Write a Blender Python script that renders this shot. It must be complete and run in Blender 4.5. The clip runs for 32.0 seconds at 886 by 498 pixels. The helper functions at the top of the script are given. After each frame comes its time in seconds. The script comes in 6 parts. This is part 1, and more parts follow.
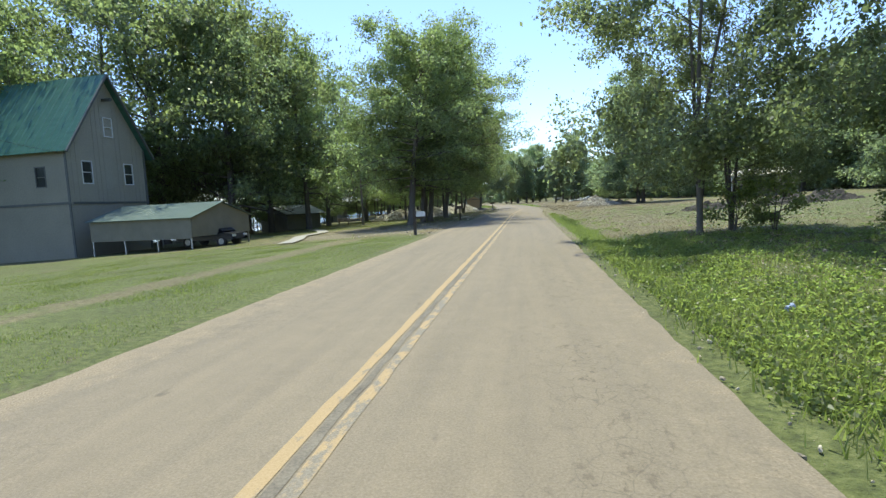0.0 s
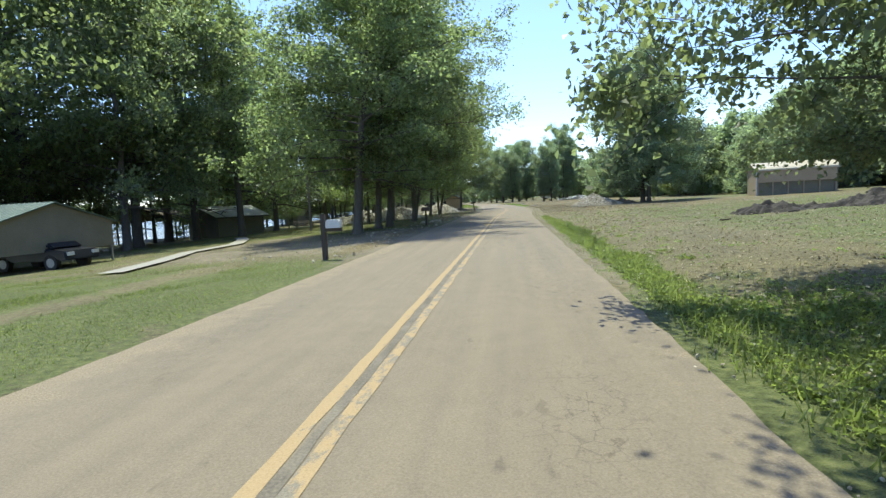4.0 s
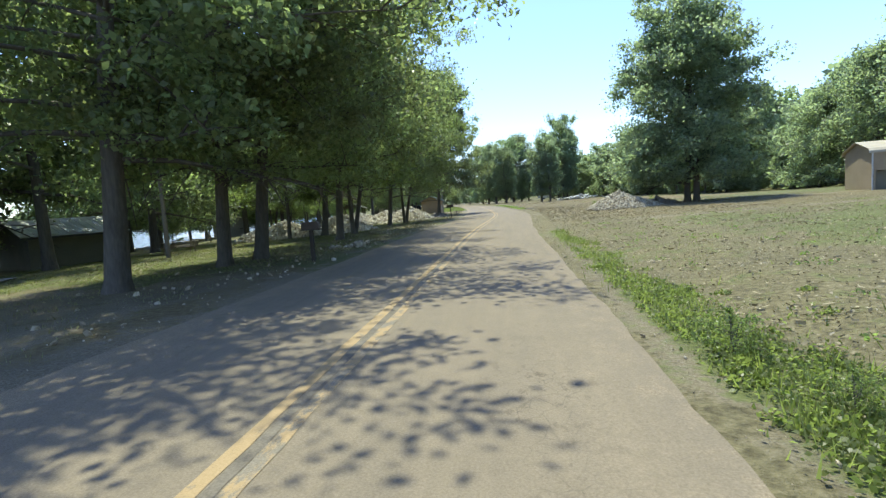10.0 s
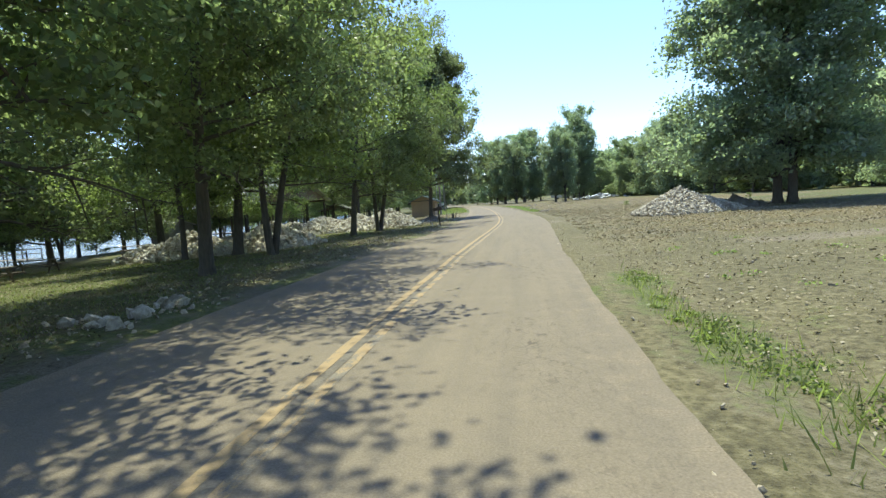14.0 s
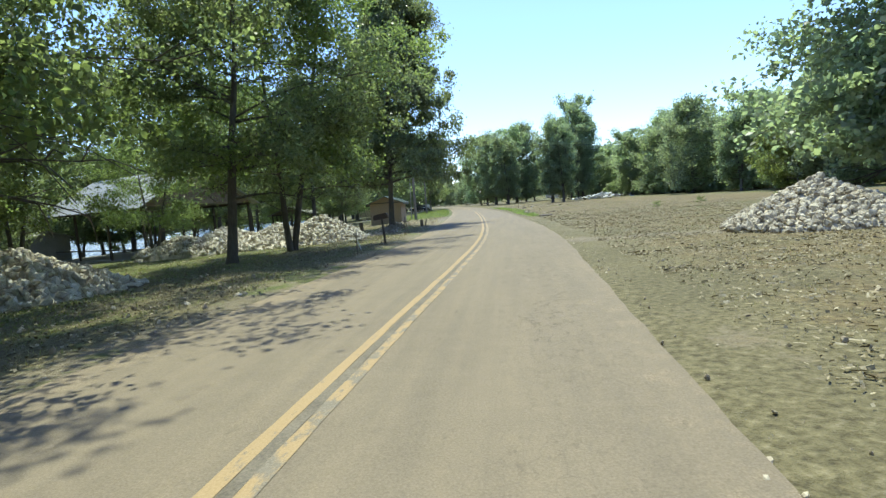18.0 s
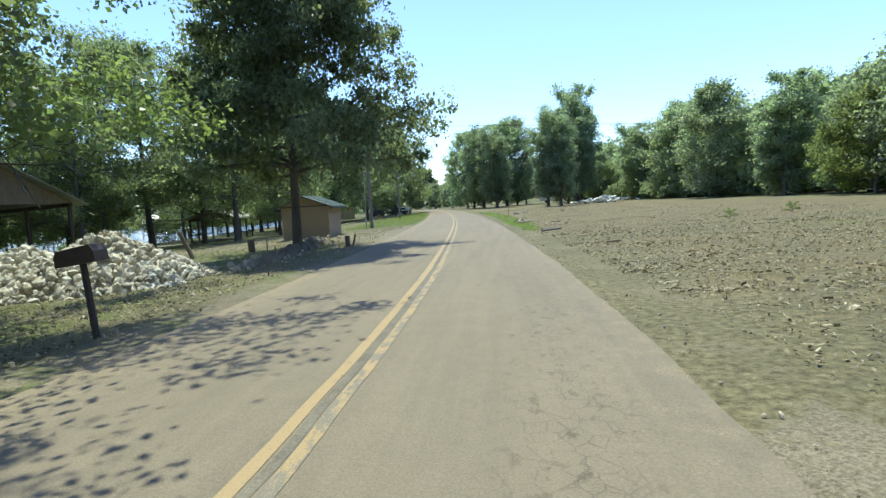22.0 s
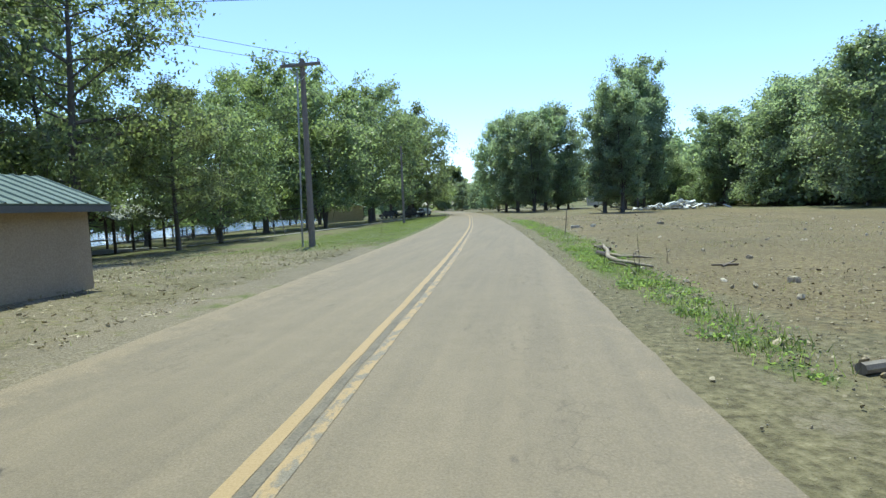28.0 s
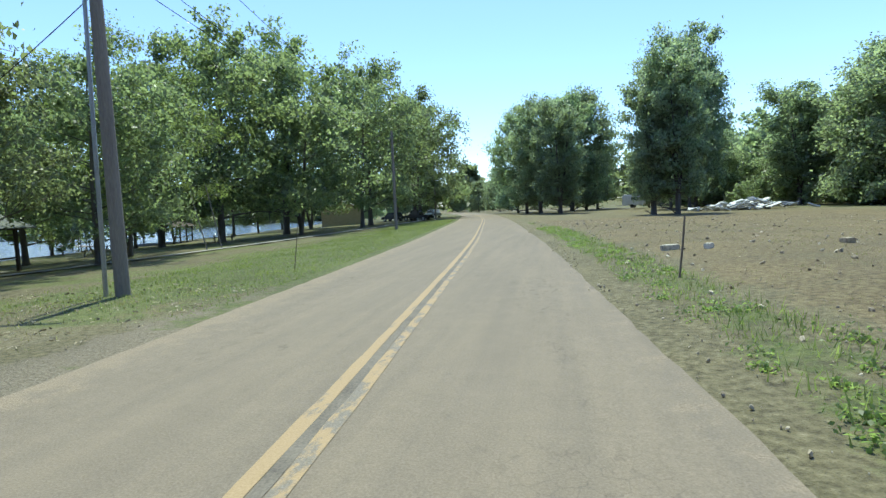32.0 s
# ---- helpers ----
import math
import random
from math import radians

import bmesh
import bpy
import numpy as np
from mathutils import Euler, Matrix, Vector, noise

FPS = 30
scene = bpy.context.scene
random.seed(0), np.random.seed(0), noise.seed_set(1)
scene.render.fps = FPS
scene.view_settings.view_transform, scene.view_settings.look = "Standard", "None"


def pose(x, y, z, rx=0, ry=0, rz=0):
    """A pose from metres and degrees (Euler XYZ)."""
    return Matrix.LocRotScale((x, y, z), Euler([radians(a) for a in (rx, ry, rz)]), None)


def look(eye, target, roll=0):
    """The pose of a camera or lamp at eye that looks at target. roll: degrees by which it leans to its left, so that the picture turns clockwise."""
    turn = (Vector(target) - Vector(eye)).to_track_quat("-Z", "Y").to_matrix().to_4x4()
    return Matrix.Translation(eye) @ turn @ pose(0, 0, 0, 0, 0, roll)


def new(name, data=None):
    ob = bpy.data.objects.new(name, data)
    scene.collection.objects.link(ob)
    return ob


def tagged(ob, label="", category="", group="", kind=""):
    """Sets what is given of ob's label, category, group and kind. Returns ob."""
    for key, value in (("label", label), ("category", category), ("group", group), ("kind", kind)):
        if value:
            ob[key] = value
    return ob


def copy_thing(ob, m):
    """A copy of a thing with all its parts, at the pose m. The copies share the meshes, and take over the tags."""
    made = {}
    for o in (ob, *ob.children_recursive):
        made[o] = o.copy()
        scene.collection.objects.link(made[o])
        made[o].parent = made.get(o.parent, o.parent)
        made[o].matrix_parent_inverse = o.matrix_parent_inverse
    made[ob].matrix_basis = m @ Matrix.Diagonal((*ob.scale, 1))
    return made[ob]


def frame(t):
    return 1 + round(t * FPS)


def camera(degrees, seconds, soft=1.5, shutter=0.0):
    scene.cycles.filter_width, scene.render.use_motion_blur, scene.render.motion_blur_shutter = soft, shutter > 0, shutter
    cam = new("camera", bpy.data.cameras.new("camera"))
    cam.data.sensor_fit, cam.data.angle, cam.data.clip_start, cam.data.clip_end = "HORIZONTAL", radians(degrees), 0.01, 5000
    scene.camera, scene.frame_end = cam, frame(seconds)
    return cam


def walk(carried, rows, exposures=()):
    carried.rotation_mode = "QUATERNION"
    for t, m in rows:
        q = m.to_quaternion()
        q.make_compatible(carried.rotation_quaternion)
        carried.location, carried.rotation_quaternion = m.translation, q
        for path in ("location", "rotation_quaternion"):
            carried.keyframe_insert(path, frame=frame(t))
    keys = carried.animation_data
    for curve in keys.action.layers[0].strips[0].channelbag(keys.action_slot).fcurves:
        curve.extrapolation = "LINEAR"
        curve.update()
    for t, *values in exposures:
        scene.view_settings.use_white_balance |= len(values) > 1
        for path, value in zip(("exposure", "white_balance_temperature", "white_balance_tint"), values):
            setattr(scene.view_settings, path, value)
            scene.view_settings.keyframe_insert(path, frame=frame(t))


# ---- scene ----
cam = camera(82.0, 32.0, soft=1.4)
PATH = [
    (0.0, pose(-0.002, 0.001, 1.699, 84.838, 2.810, 9.000)),
    (0.5, pose(-0.032, 1.453, 1.700, 84.966, 3.123, 8.993)),
    (1.0, pose(-0.051, 2.822, 1.700, 84.820, 3.117, 8.933)),
    (1.5, pose(-0.089, 4.323, 1.698, 84.787, 3.161, 8.691)),
    (2.0, pose(-0.105, 5.817, 1.695, 84.790, 3.115, 8.479)),
    (2.5, pose(-0.108, 7.185, 1.693, 84.975, 3.529, 8.353)),
    (3.0, pose(-0.089, 8.876, 1.692, 84.715, 3.255, 7.933)),
    (3.5, pose(-0.005, 10.456, 1.693, 84.688, 2.972, 7.666)),
    (5.5, pose(-0.090, 16.166, 1.693, 84.548, 3.370, 6.539)),
    (6.0, pose(-0.012, 17.723, 1.692, 84.571, 3.456, 6.303)),
    (6.5, pose(0.073, 19.556, 1.693, 84.642, 3.659, 6.119)),
    (7.0, pose(0.120, 21.459, 1.695, 84.614, 3.761, 6.073)),
    (7.5, pose(0.150, 23.043, 1.699, 84.399, 3.849, 6.056)),
    (8.0, pose(0.203, 24.800, 1.702, 84.483, 3.918, 6.203)),
    (8.5, pose(0.276, 26.566, 1.703, 84.591, 3.946, 6.407)),
    (9.0, pose(0.356, 28.291, 1.701, 84.494, 3.956, 6.565)),
    (9.5, pose(0.471, 30.082, 1.696, 84.461, 3.917, 6.832)),
    (10.0, pose(0.487, 31.692, 1.692, 84.788, 3.809, 6.911)),
    (10.5, pose(0.512, 33.593, 1.690, 84.757, 3.872, 6.967)),
    (11.0, pose(0.505, 35.412, 1.691, 84.889, 3.744, 7.022)),
    (11.5, pose(0.524, 37.201, 1.692, 84.389, 3.564, 6.973)),
    (12.0, pose(0.555, 38.970, 1.693, 84.806, 3.563, 7.256)),
    (12.5, pose(0.591, 40.672, 1.693, 85.019, 3.733, 7.604)),
    (13.0, pose(0.640, 42.423, 1.694, 85.086, 3.793, 7.961)),
    (13.5, pose(0.644, 44.190, 1.697, 84.822, 3.867, 8.059)),
    (15.5, pose(0.740, 50.815, 1.698, 84.867, 3.588, 7.960)),
    (16.0, pose(0.751, 52.894, 1.697, 84.826, 3.789, 7.777)),
    (16.5, pose(0.738, 54.998, 1.695, 84.869, 3.996, 7.560)),
    (17.0, pose(0.720, 56.913, 1.692, 84.866, 3.846, 7.401)),
    (17.5, pose(0.689, 58.899, 1.689, 84.820, 3.959, 7.257)),
    (18.0, pose(0.693, 60.779, 1.686, 84.853, 4.198, 7.155)),
    (18.5, pose(0.699, 62.858, 1.684, 84.813, 4.420, 7.165)),
    (19.0, pose(0.743, 64.804, 1.683, 85.000, 4.392, 7.193)),
    (19.5, pose(0.816, 66.653, 1.684, 84.989, 4.197, 7.043)),
    (20.0, pose(0.874, 68.786, 1.690, 85.037, 4.016, 6.559)),
    (20.5, pose(0.893, 70.711, 1.694, 84.929, 3.679, 6.019)),
    (21.0, pose(0.977, 72.726, 1.697, 85.055, 3.713, 5.726)),
    (21.5, pose(1.053, 74.966, 1.698, 85.230, 3.617, 5.826)),
    (22.0, pose(1.094, 76.978, 1.699, 84.996, 3.578, 6.099)),
    (22.5, pose(1.105, 78.981, 1.701, 85.051, 3.446, 6.491)),
    (23.0, pose(1.108, 81.175, 1.702, 85.067, 3.608, 6.864)),
    (23.5, pose(1.064, 83.208, 1.700, 85.181, 3.795, 7.205)),
    (24.0, pose(1.002, 85.318, 1.698, 85.478, 3.842, 7.527)),
    (24.5, pose(0.897, 87.392, 1.695, 85.752, 3.729, 7.841)),
    (25.0, pose(0.796, 89.567, 1.693, 85.604, 3.255, 7.933)),
    (25.5, pose(0.697, 91.599, 1.693, 85.664, 2.744, 8.046)),
    (27.5, pose(0.508, 97.865, 1.688, 85.484, 2.289, 9.685)),
    (28.0, pose(0.410, 99.430, 1.694, 85.290, 2.069, 9.807)),
    (28.5, pose(0.318, 101.044, 1.697, 85.182, 1.779, 9.670)),
    (29.0, pose(0.304, 103.057, 1.695, 85.234, 2.003, 9.861)),
    (29.5, pose(0.135, 104.857, 1.694, 84.741, 1.930, 10.989)),
    (30.0, pose(0.025, 106.609, 1.695, 85.260, 1.385, 11.120)),
    (30.5, pose(-0.057, 108.397, 1.695, 85.089, 2.367, 11.124)),
    (31.0, pose(-0.207, 110.292, 1.695, 85.199, 2.639, 11.441)),
    (31.5, pose(-0.345, 111.934, 1.697, 85.225, 2.394, 11.607)),
    (32.0, pose(-0.508, 113.814, 1.704, 85.461, 2.397, 11.951)),
]
walk(cam, PATH, exposures=[(0.0, 1.08, 6780, -9), (13.0, 1.14, 6760, -10), (19.0, 1.08, 6640, -12), (24.0, 1.0, 6450, -13), (32.0, 0.93, 6320, -14)])

# ---- light ----
SUN_AZ, SUN_EL = 345.0, 71.0          # compass-style: 0 is +y, clockwise
world = bpy.data.worlds.new("sky")
scene.world = world
world.use_nodes = True
wn = world.node_tree.nodes
sky = wn.new("ShaderNodeTexSky")
sky.sky_type, sky.sun_disc = "NISHITA", False
sky.sun_elevation, sky.sun_rotation = radians(SUN_EL), radians(SUN_AZ)
sky.air_density, sky.dust_density, sky.ozone_density = 1.0, 0.35, 2.5
wn["Background"].inputs[1].default_value = 0.142
haze = wn.new("ShaderNodeMix")
haze.data_type, haze.blend_type = "RGBA", "MULTIPLY"
haze.inputs[0].default_value, haze.inputs[7].default_value = 1.0, (0.93, 0.89, 1.2, 1)
world.node_tree.links.new(sky.outputs[0], haze.inputs[6])
world.node_tree.links.new(haze.outputs[2], wn["Background"].inputs[0])
sun = new("sun", bpy.data.lights.new("sun", "SUN"))
sun.data.energy, sun.data.angle, sun.data.color = 3.15, radians(0.6), (1.0, 0.95, 0.86)
sun_dir = Vector((math.sin(radians(SUN_AZ)) * math.cos(radians(SUN_EL)), math.cos(radians(SUN_AZ)) * math.cos(radians(SUN_EL)), math.sin(radians(SUN_EL))))
sun.matrix_world = look(sun_dir * 200, (0, 0, 0))

# ---- materials ----
def material(name, rough=0.8, metal=0.0):
    m = bpy.data.materials.new(name)
    m.use_nodes = True
    p = m.node_tree.nodes["Principled BSDF"]
    p.inputs["Roughness"].default_value = rough
    p.inputs["Metallic"].default_value = metal
    return m, m.node_tree.nodes, m.node_tree.links, p


def noise_of(nt, ln, scale, detail=4, rough=0.6, coords="Object", stretch=None):
    tc = nt.new("ShaderNodeTexCoord")
    out = tc.outputs[coords]
    if stretch:
        mp = nt.new("ShaderNodeMapping")
        mp.inputs["Scale"].default_value = stretch
        ln.new(out, mp.inputs[0])
        out = mp.outputs[0]
    n = nt.new("ShaderNodeTexNoise")
    n.inputs["Scale"].default_value, n.inputs["Detail"].default_value, n.inputs["Roughness"].default_value = scale, detail, rough
    ln.new(out, n.inputs["Vector"])
    return n.outputs["Fac"]


def ramp(nt, ln, fac, stops):
    r = nt.new("ShaderNodeValToRGB")
    while len(r.color_ramp.elements) < len(stops):
        r.color_ramp.elements.new(0.5)
    for e, (pos, col) in zip(r.color_ramp.elements, stops):
        e.position, e.color = pos, (*col, 1) if len(col) == 3 else col
    ln.new(fac, r.inputs[0])
    return r.outputs[0]


def mixed(nt, ln, fac, a, b, mode="MIX"):
    m = nt.new("ShaderNodeMix")
    m.data_type, m.blend_type = "RGBA", mode
    for sock, v in ((m.inputs[0], fac), (m.inputs[6], a), (m.inputs[7], b)):
        if isinstance(v, (int, float)):
            sock.default_value = v
        elif isinstance(v, tuple):
            sock.default_value = (*v, 1)
        else:
            ln.new(v, sock)
    return m.outputs[2]


def maths(nt, ln, op, a, b):
    m = nt.new("ShaderNodeMath")
    m.operation = op
    for sock, v in zip(m.inputs, (a, b)):
        if isinstance(v, (int, float)):
            sock.default_value = v
        else:
            ln.new(v, sock)
    return m.outputs[0]


def bump(nt, ln, p, fac, strength, dist):
    b = nt.new("ShaderNodeBump")
    b.inputs["Strength"].default_value, b.inputs["Distance"].default_value = strength, dist
    ln.new(fac, b.inputs["Height"])
    ln.new(b.outputs[0], p.inputs["Normal"])


def plain(name, col, col2, scale=3.0, rough=0.8, metal=0.0, bumps=0.25, fine=40.0, stretch=None):
    """Two-scale mottled surface."""
    m, nt, ln, p = material(name, rough, metal)
    big = noise_of(nt, ln, scale, 5, 0.6, stretch=stretch)
    small = noise_of(nt, ln, fine, 3, 0.6, stretch=stretch)
    c = ramp(nt, ln, big, [(0.3, col), (0.72, col2)])
    c = mixed(nt, ln, 0.35, c, ramp(nt, ln, small, [(0.3, tuple(v * 0.55 for v in col)), (0.7, tuple(min(1, v * 1.3) for v in col2))]))
    ln.new(c, p.inputs["Base Color"])
    bump(nt, ln, p, small, bumps, 0.01)
    return m


def per_piece(name, cols, rough=0.85, fine=14.0):
    """Stone or the like, its tint told by each piece's own random number."""
    m, nt, ln, p = material(name, rough)
    oi = nt.new("ShaderNodeObjectInfo")
    geo = nt.new("ShaderNodeNewGeometry")
    r = maths(nt, ln, "FRACT", maths(nt, ln, "ADD", oi.outputs["Random"], geo.outputs["Random Per Island"]), 0.0)
    base = ramp(nt, ln, r, [(i / (len(cols) - 1), c) for i, c in enumerate(cols)])
    n = noise_of(nt, ln, fine, 5, 0.65)
    c = mixed(nt, ln, 0.8, base, ramp(nt, ln, n, [(0.3, (0.45, 0.42, 0.37)), (0.65, (1.25, 1.2, 1.1))]), "MULTIPLY")
    ln.new(c, p.inputs["Base Color"])
    bump(nt, ln, p, n, 0.5, 0.02)
    return m


def leaf_material(name, dark, mid, light, vivid=0.72):
    m, nt, ln, p = material(name, 0.38)
    geo = nt.new("ShaderNodeNewGeometry")
    oi = nt.new("ShaderNodeObjectInfo")
    c = ramp(nt, ln, geo.outputs["Random Per Island"], [(0.0, dark), (0.55, mid), (1.0, light)])
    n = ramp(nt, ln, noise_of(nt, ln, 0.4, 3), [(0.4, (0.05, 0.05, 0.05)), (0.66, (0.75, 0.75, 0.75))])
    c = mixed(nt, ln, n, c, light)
    hsv = nt.new("ShaderNodeHueSaturation")
    ln.new(c, hsv.inputs["Color"])
    ln.new(maths(nt, ln, "ADD", maths(nt, ln, "MULTIPLY", oi.outputs["Random"], 0.035), 0.482), hsv.inputs["Hue"])
    ln.new(maths(nt, ln, "ADD", maths(nt, ln, "MULTIPLY", oi.outputs["Random"], 0.3), 0.85), hsv.inputs["Value"])
    hsv.inputs["Saturation"].default_value = vivid
    ln.new(hsv.outputs[0], p.inputs["Base Color"])
    tr = nt.new("ShaderNodeBsdfTranslucent")
    ln.new(mixed(nt, ln, 1.0, hsv.outputs[0], (1.85, 2.05, 1.2), "MULTIPLY"), tr.inputs[0])
    mx = nt.new("ShaderNodeMixShader")
    mx.inputs[0].default_value = 0.66
    ln.new(p.outputs[0], mx.inputs[1])
    ln.new(tr.outputs[0], mx.inputs[2])
    ln.new(mx.outputs[0], nt["Material Output"].inputs[0])
    return m


def ground_material():
    m, nt, ln, p = material("ground_cover", 0.95)
    at = nt.new("ShaderNodeAttribute")
    at.attribute_name = "cover"
    sep = nt.new("ShaderNodeSeparateColor")
    ln.new(at.outputs["Color"], sep.inputs[0])
    big, mid, fine, grit = (noise_of(nt, ln, s, d, 0.65) for s, d in ((0.25, 4), (1.3, 6), (9.0, 5), (32.0, 3)))
    straw = ramp(nt, ln, fine, [(0.3, (0.06, 0.05, 0.024)), (0.45, (0.13, 0.111, 0.057)), (0.58, (0.188, 0.162, 0.088)), (0.75, (0.3, 0.26, 0.16))])
    green = ramp(nt, ln, fine, [(0.3, (0.043, 0.052, 0.016)), (0.52, (0.108, 0.124, 0.037)), (0.76, (0.19, 0.194, 0.076))])
    gravel = ramp(nt, ln, grit, [(0.28, (0.092, 0.074, 0.048)), (0.5, (0.198, 0.165, 0.115)), (0.75, (0.305, 0.265, 0.195))])
    dirt = ramp(nt, ln, fine, [(0.3, (0.062, 0.045, 0.022)), (0.46, (0.138, 0.105, 0.053)), (0.6, (0.198, 0.16, 0.08)), (0.76, (0.295, 0.245, 0.138))])

    def edge(ch):
        # breaks the cover's border up into tufts and patches
        v = maths(nt, ln, "ADD", sep.outputs[ch], maths(nt, ln, "MULTIPLY", maths(nt, ln, "SUBTRACT", maths(nt, ln, "ADD", mid, big), 1.0), 1.5))
        v = maths(nt, ln, "ADD", v, maths(nt, ln, "MULTIPLY", maths(nt, ln, "SUBTRACT", fine, 0.5), 0.7))
        return ramp(nt, ln, v, [(0.38, (0, 0, 0)), (0.64, (1, 1, 1))])
    c = mixed(nt, ln, edge(1), straw, gravel)
    c = mixed(nt, ln, edge(2), c, dirt)
    c = mixed(nt, ln, edge(0), c, green)
    c = mixed(nt, ln, 0.55, c, ramp(nt, ln, big, [(0.3, (0.55, 0.55, 0.5)), (0.7, (1.22, 1.17, 1.07))]), "MULTIPLY")
    ln.new(c, p.inputs["Base Color"])
    bump(nt, ln, p, maths(nt, ln, "ADD", fine, maths(nt, ln, "MULTIPLY", grit, 0.5)), 0.9, 0.06)
    return m


def road_material():
    m, nt, ln, p = material("worn_asphalt", 0.9)
    big = noise_of(nt, ln, 0.5, 5, 0.6, stretch=(1.0, 0.25, 1.0))
    mid = noise_of(nt, ln, 2.4, 6, 0.7)
    streak = noise_of(nt, ln, 1.1, 4, 0.6, stretch=(2.5, 0.12, 1.0))
    grit = noise_of(nt, ln, 55.0, 3, 0.7)
    c = ramp(nt, ln, big, [(0.3, (0.142, 0.116, 0.082)), (0.7, (0.212, 0.174, 0.124))])
    c = mixed(nt, ln, 0.45, c, ramp(nt, ln, mid, [(0.32, (0.118, 0.097, 0.07)), (0.7, (0.225, 0.187, 0.135))]))
    c = mixed(nt, ln, 0.35, c, ramp(nt, ln, streak, [(0.35, (0.115, 0.098, 0.075)), (0.65, (0.22, 0.18, 0.125))]))
    c = mixed(nt, ln, 0.28, c, ramp(nt, ln, grit, [(0.3, (0.06, 0.052, 0.042)), (0.7, (0.33, 0.29, 0.23))]))
    # sand and gravel that lie on the outer half metre
    at = nt.new("ShaderNodeAttribute")
    at.attribute_name = "edge"
    sand = maths(nt, ln, "ADD", at.outputs["Fac"], maths(nt, ln, "MULTIPLY", maths(nt, ln, "SUBTRACT", mid, 0.5), 1.6))
    gravel = ramp(nt, ln, grit, [(0.28, (0.1, 0.08, 0.056)), (0.5, (0.215, 0.175, 0.122)), (0.75, (0.33, 0.28, 0.21))])
    c = mixed(nt, ln, ramp(nt, ln, sand, [(0.4, (0, 0, 0)), (0.75, (1, 1, 1))]), c, gravel)
    tk = nt.new("ShaderNodeAttribute")
    tk.attribute_name = "track"
    area = ramp(nt, ln, noise_of(nt, ln, 0.3, 3, 0.5), [(0.4, (0, 0, 0)), (0.56, (1, 1, 1))])
    # tar-dark alligator cracks in worn patches, and dark mended spots
    tc = nt.new("ShaderNodeTexCoord")
    fine_n = noise_of(nt, ln, 11.0, 4, 0.7)
    vo = nt.new("ShaderNodeTexVoronoi")
    vo.feature = "DISTANCE_TO_EDGE"
    vo.inputs["Scale"].default_value = 5.5
    ln.new(tc.outputs["Object"], vo.inputs["Vector"])
    line = ramp(nt, ln, maths(nt, ln, "ADD", vo.outputs["Distance"], maths(nt, ln, "MULTIPLY", maths(nt, ln, "ADD", mid, fine_n), 0.07)), [(0.075, (1, 1, 1)), (0.105, (0, 0, 0))])
    patch = ramp(nt, ln, noise_of(nt, ln, 0.42, 3, 0.5, stretch=(1.8, 0.5, 1)), [(0.56, (0, 0, 0)), (0.66, (1, 1, 1))])
    c = mixed(nt, ln, maths(nt, ln, "MULTIPLY", maths(nt, ln, "MULTIPLY", line, maths(nt, ln, "MULTIPLY", tk.outputs["Fac"], maths(nt, ln, "MAXIMUM", maths(nt, ln, "MULTIPLY", patch, 0.6), area))), 0.42), c, (0.05, 0.043, 0.035))
    spot_mask = ramp(nt, ln, noise_of(nt, ln, 1.5, 4, 0.65, stretch=(1.6, 0.7, 1)), [(0.66, (0, 0, 0)), (0.74, (1, 1, 1))])
    c = mixed(nt, ln, maths(nt, ln, "MULTIPLY", spot_mask, 0.62), c, (0.075, 0.063, 0.05))
    # small pits where wheels have broken the surface up
    pits = ramp(nt, ln, noise_of(nt, ln, 8.0, 4, 0.7, stretch=(1, 0.6, 1)), [(0.57, (0, 0, 0)), (0.64, (1, 1, 1))])
    c = mixed(nt, ln, maths(nt, ln, "MULTIPLY", maths(nt, ln, "MULTIPLY", pits, area), maths(nt, ln, "MULTIPLY", tk.outputs["Fac"], 0.75)), c, (0.085, 0.068, 0.048))
    c = mixed(nt, ln, 1.0, c, (1.07, 1.02, 0.95), "MULTIPLY")
    ln.new(c, p.inputs["Base Color"])
    bump(nt, ln, p, maths(nt, ln, "ADD", grit, maths(nt, ln, "MULTIPLY", mid, 2.0)), 0.5, 0.012)
    return m


def line_material(name, worn):
    m, nt, ln, p = material(name, 0.75)
    n = noise_of(nt, ln, 4.2, 6, 0.72, stretch=(1.4, 0.7, 1))
    f = noise_of(nt, ln, 60.0, 3, 0.7)
    paint = ramp(nt, ln, f, [(0.25, (0.26, 0.178, 0.082)), (0.7, (0.37, 0.26, 0.135))])
    mask = ramp(nt, ln, n, [(worn - 0.05, (1, 1, 1)), (worn + 0.05, (0, 0, 0))])
    bare = ramp(nt, ln, f, [(0.3, (0.12, 0.1, 0.072)), (0.7, (0.235, 0.198, 0.148))])
    ln.new(mixed(nt, ln, mask, bare, paint), p.inputs["Base Color"])
    bump(nt, ln, p, n, 0.3, 0.006)
    return m


def metal_roof(name, col, col2):
    m, nt, ln, p = material(name, 0.45, 0.15)
    n = noise_of(nt, ln, 1.2, 4, stretch=(1, 1, 3))
    ln.new(ramp(nt, ln, n, [(0.3, col), (0.7, col2)]), p.inputs["Base Color"])
    return m


def water_material():
    m, nt, ln, p = material("river_water", 0.14)
    p.inputs["Base Color"].default_value = (0.07, 0.085, 0.075, 1)
    p.inputs["Specular IOR Level"].default_value = 0.6
    bump(nt, ln, p, noise_of(nt, ln, 1.6, 5, 0.65, stretch=(1, 1, 1)), 1.0, 0.35)
    return m


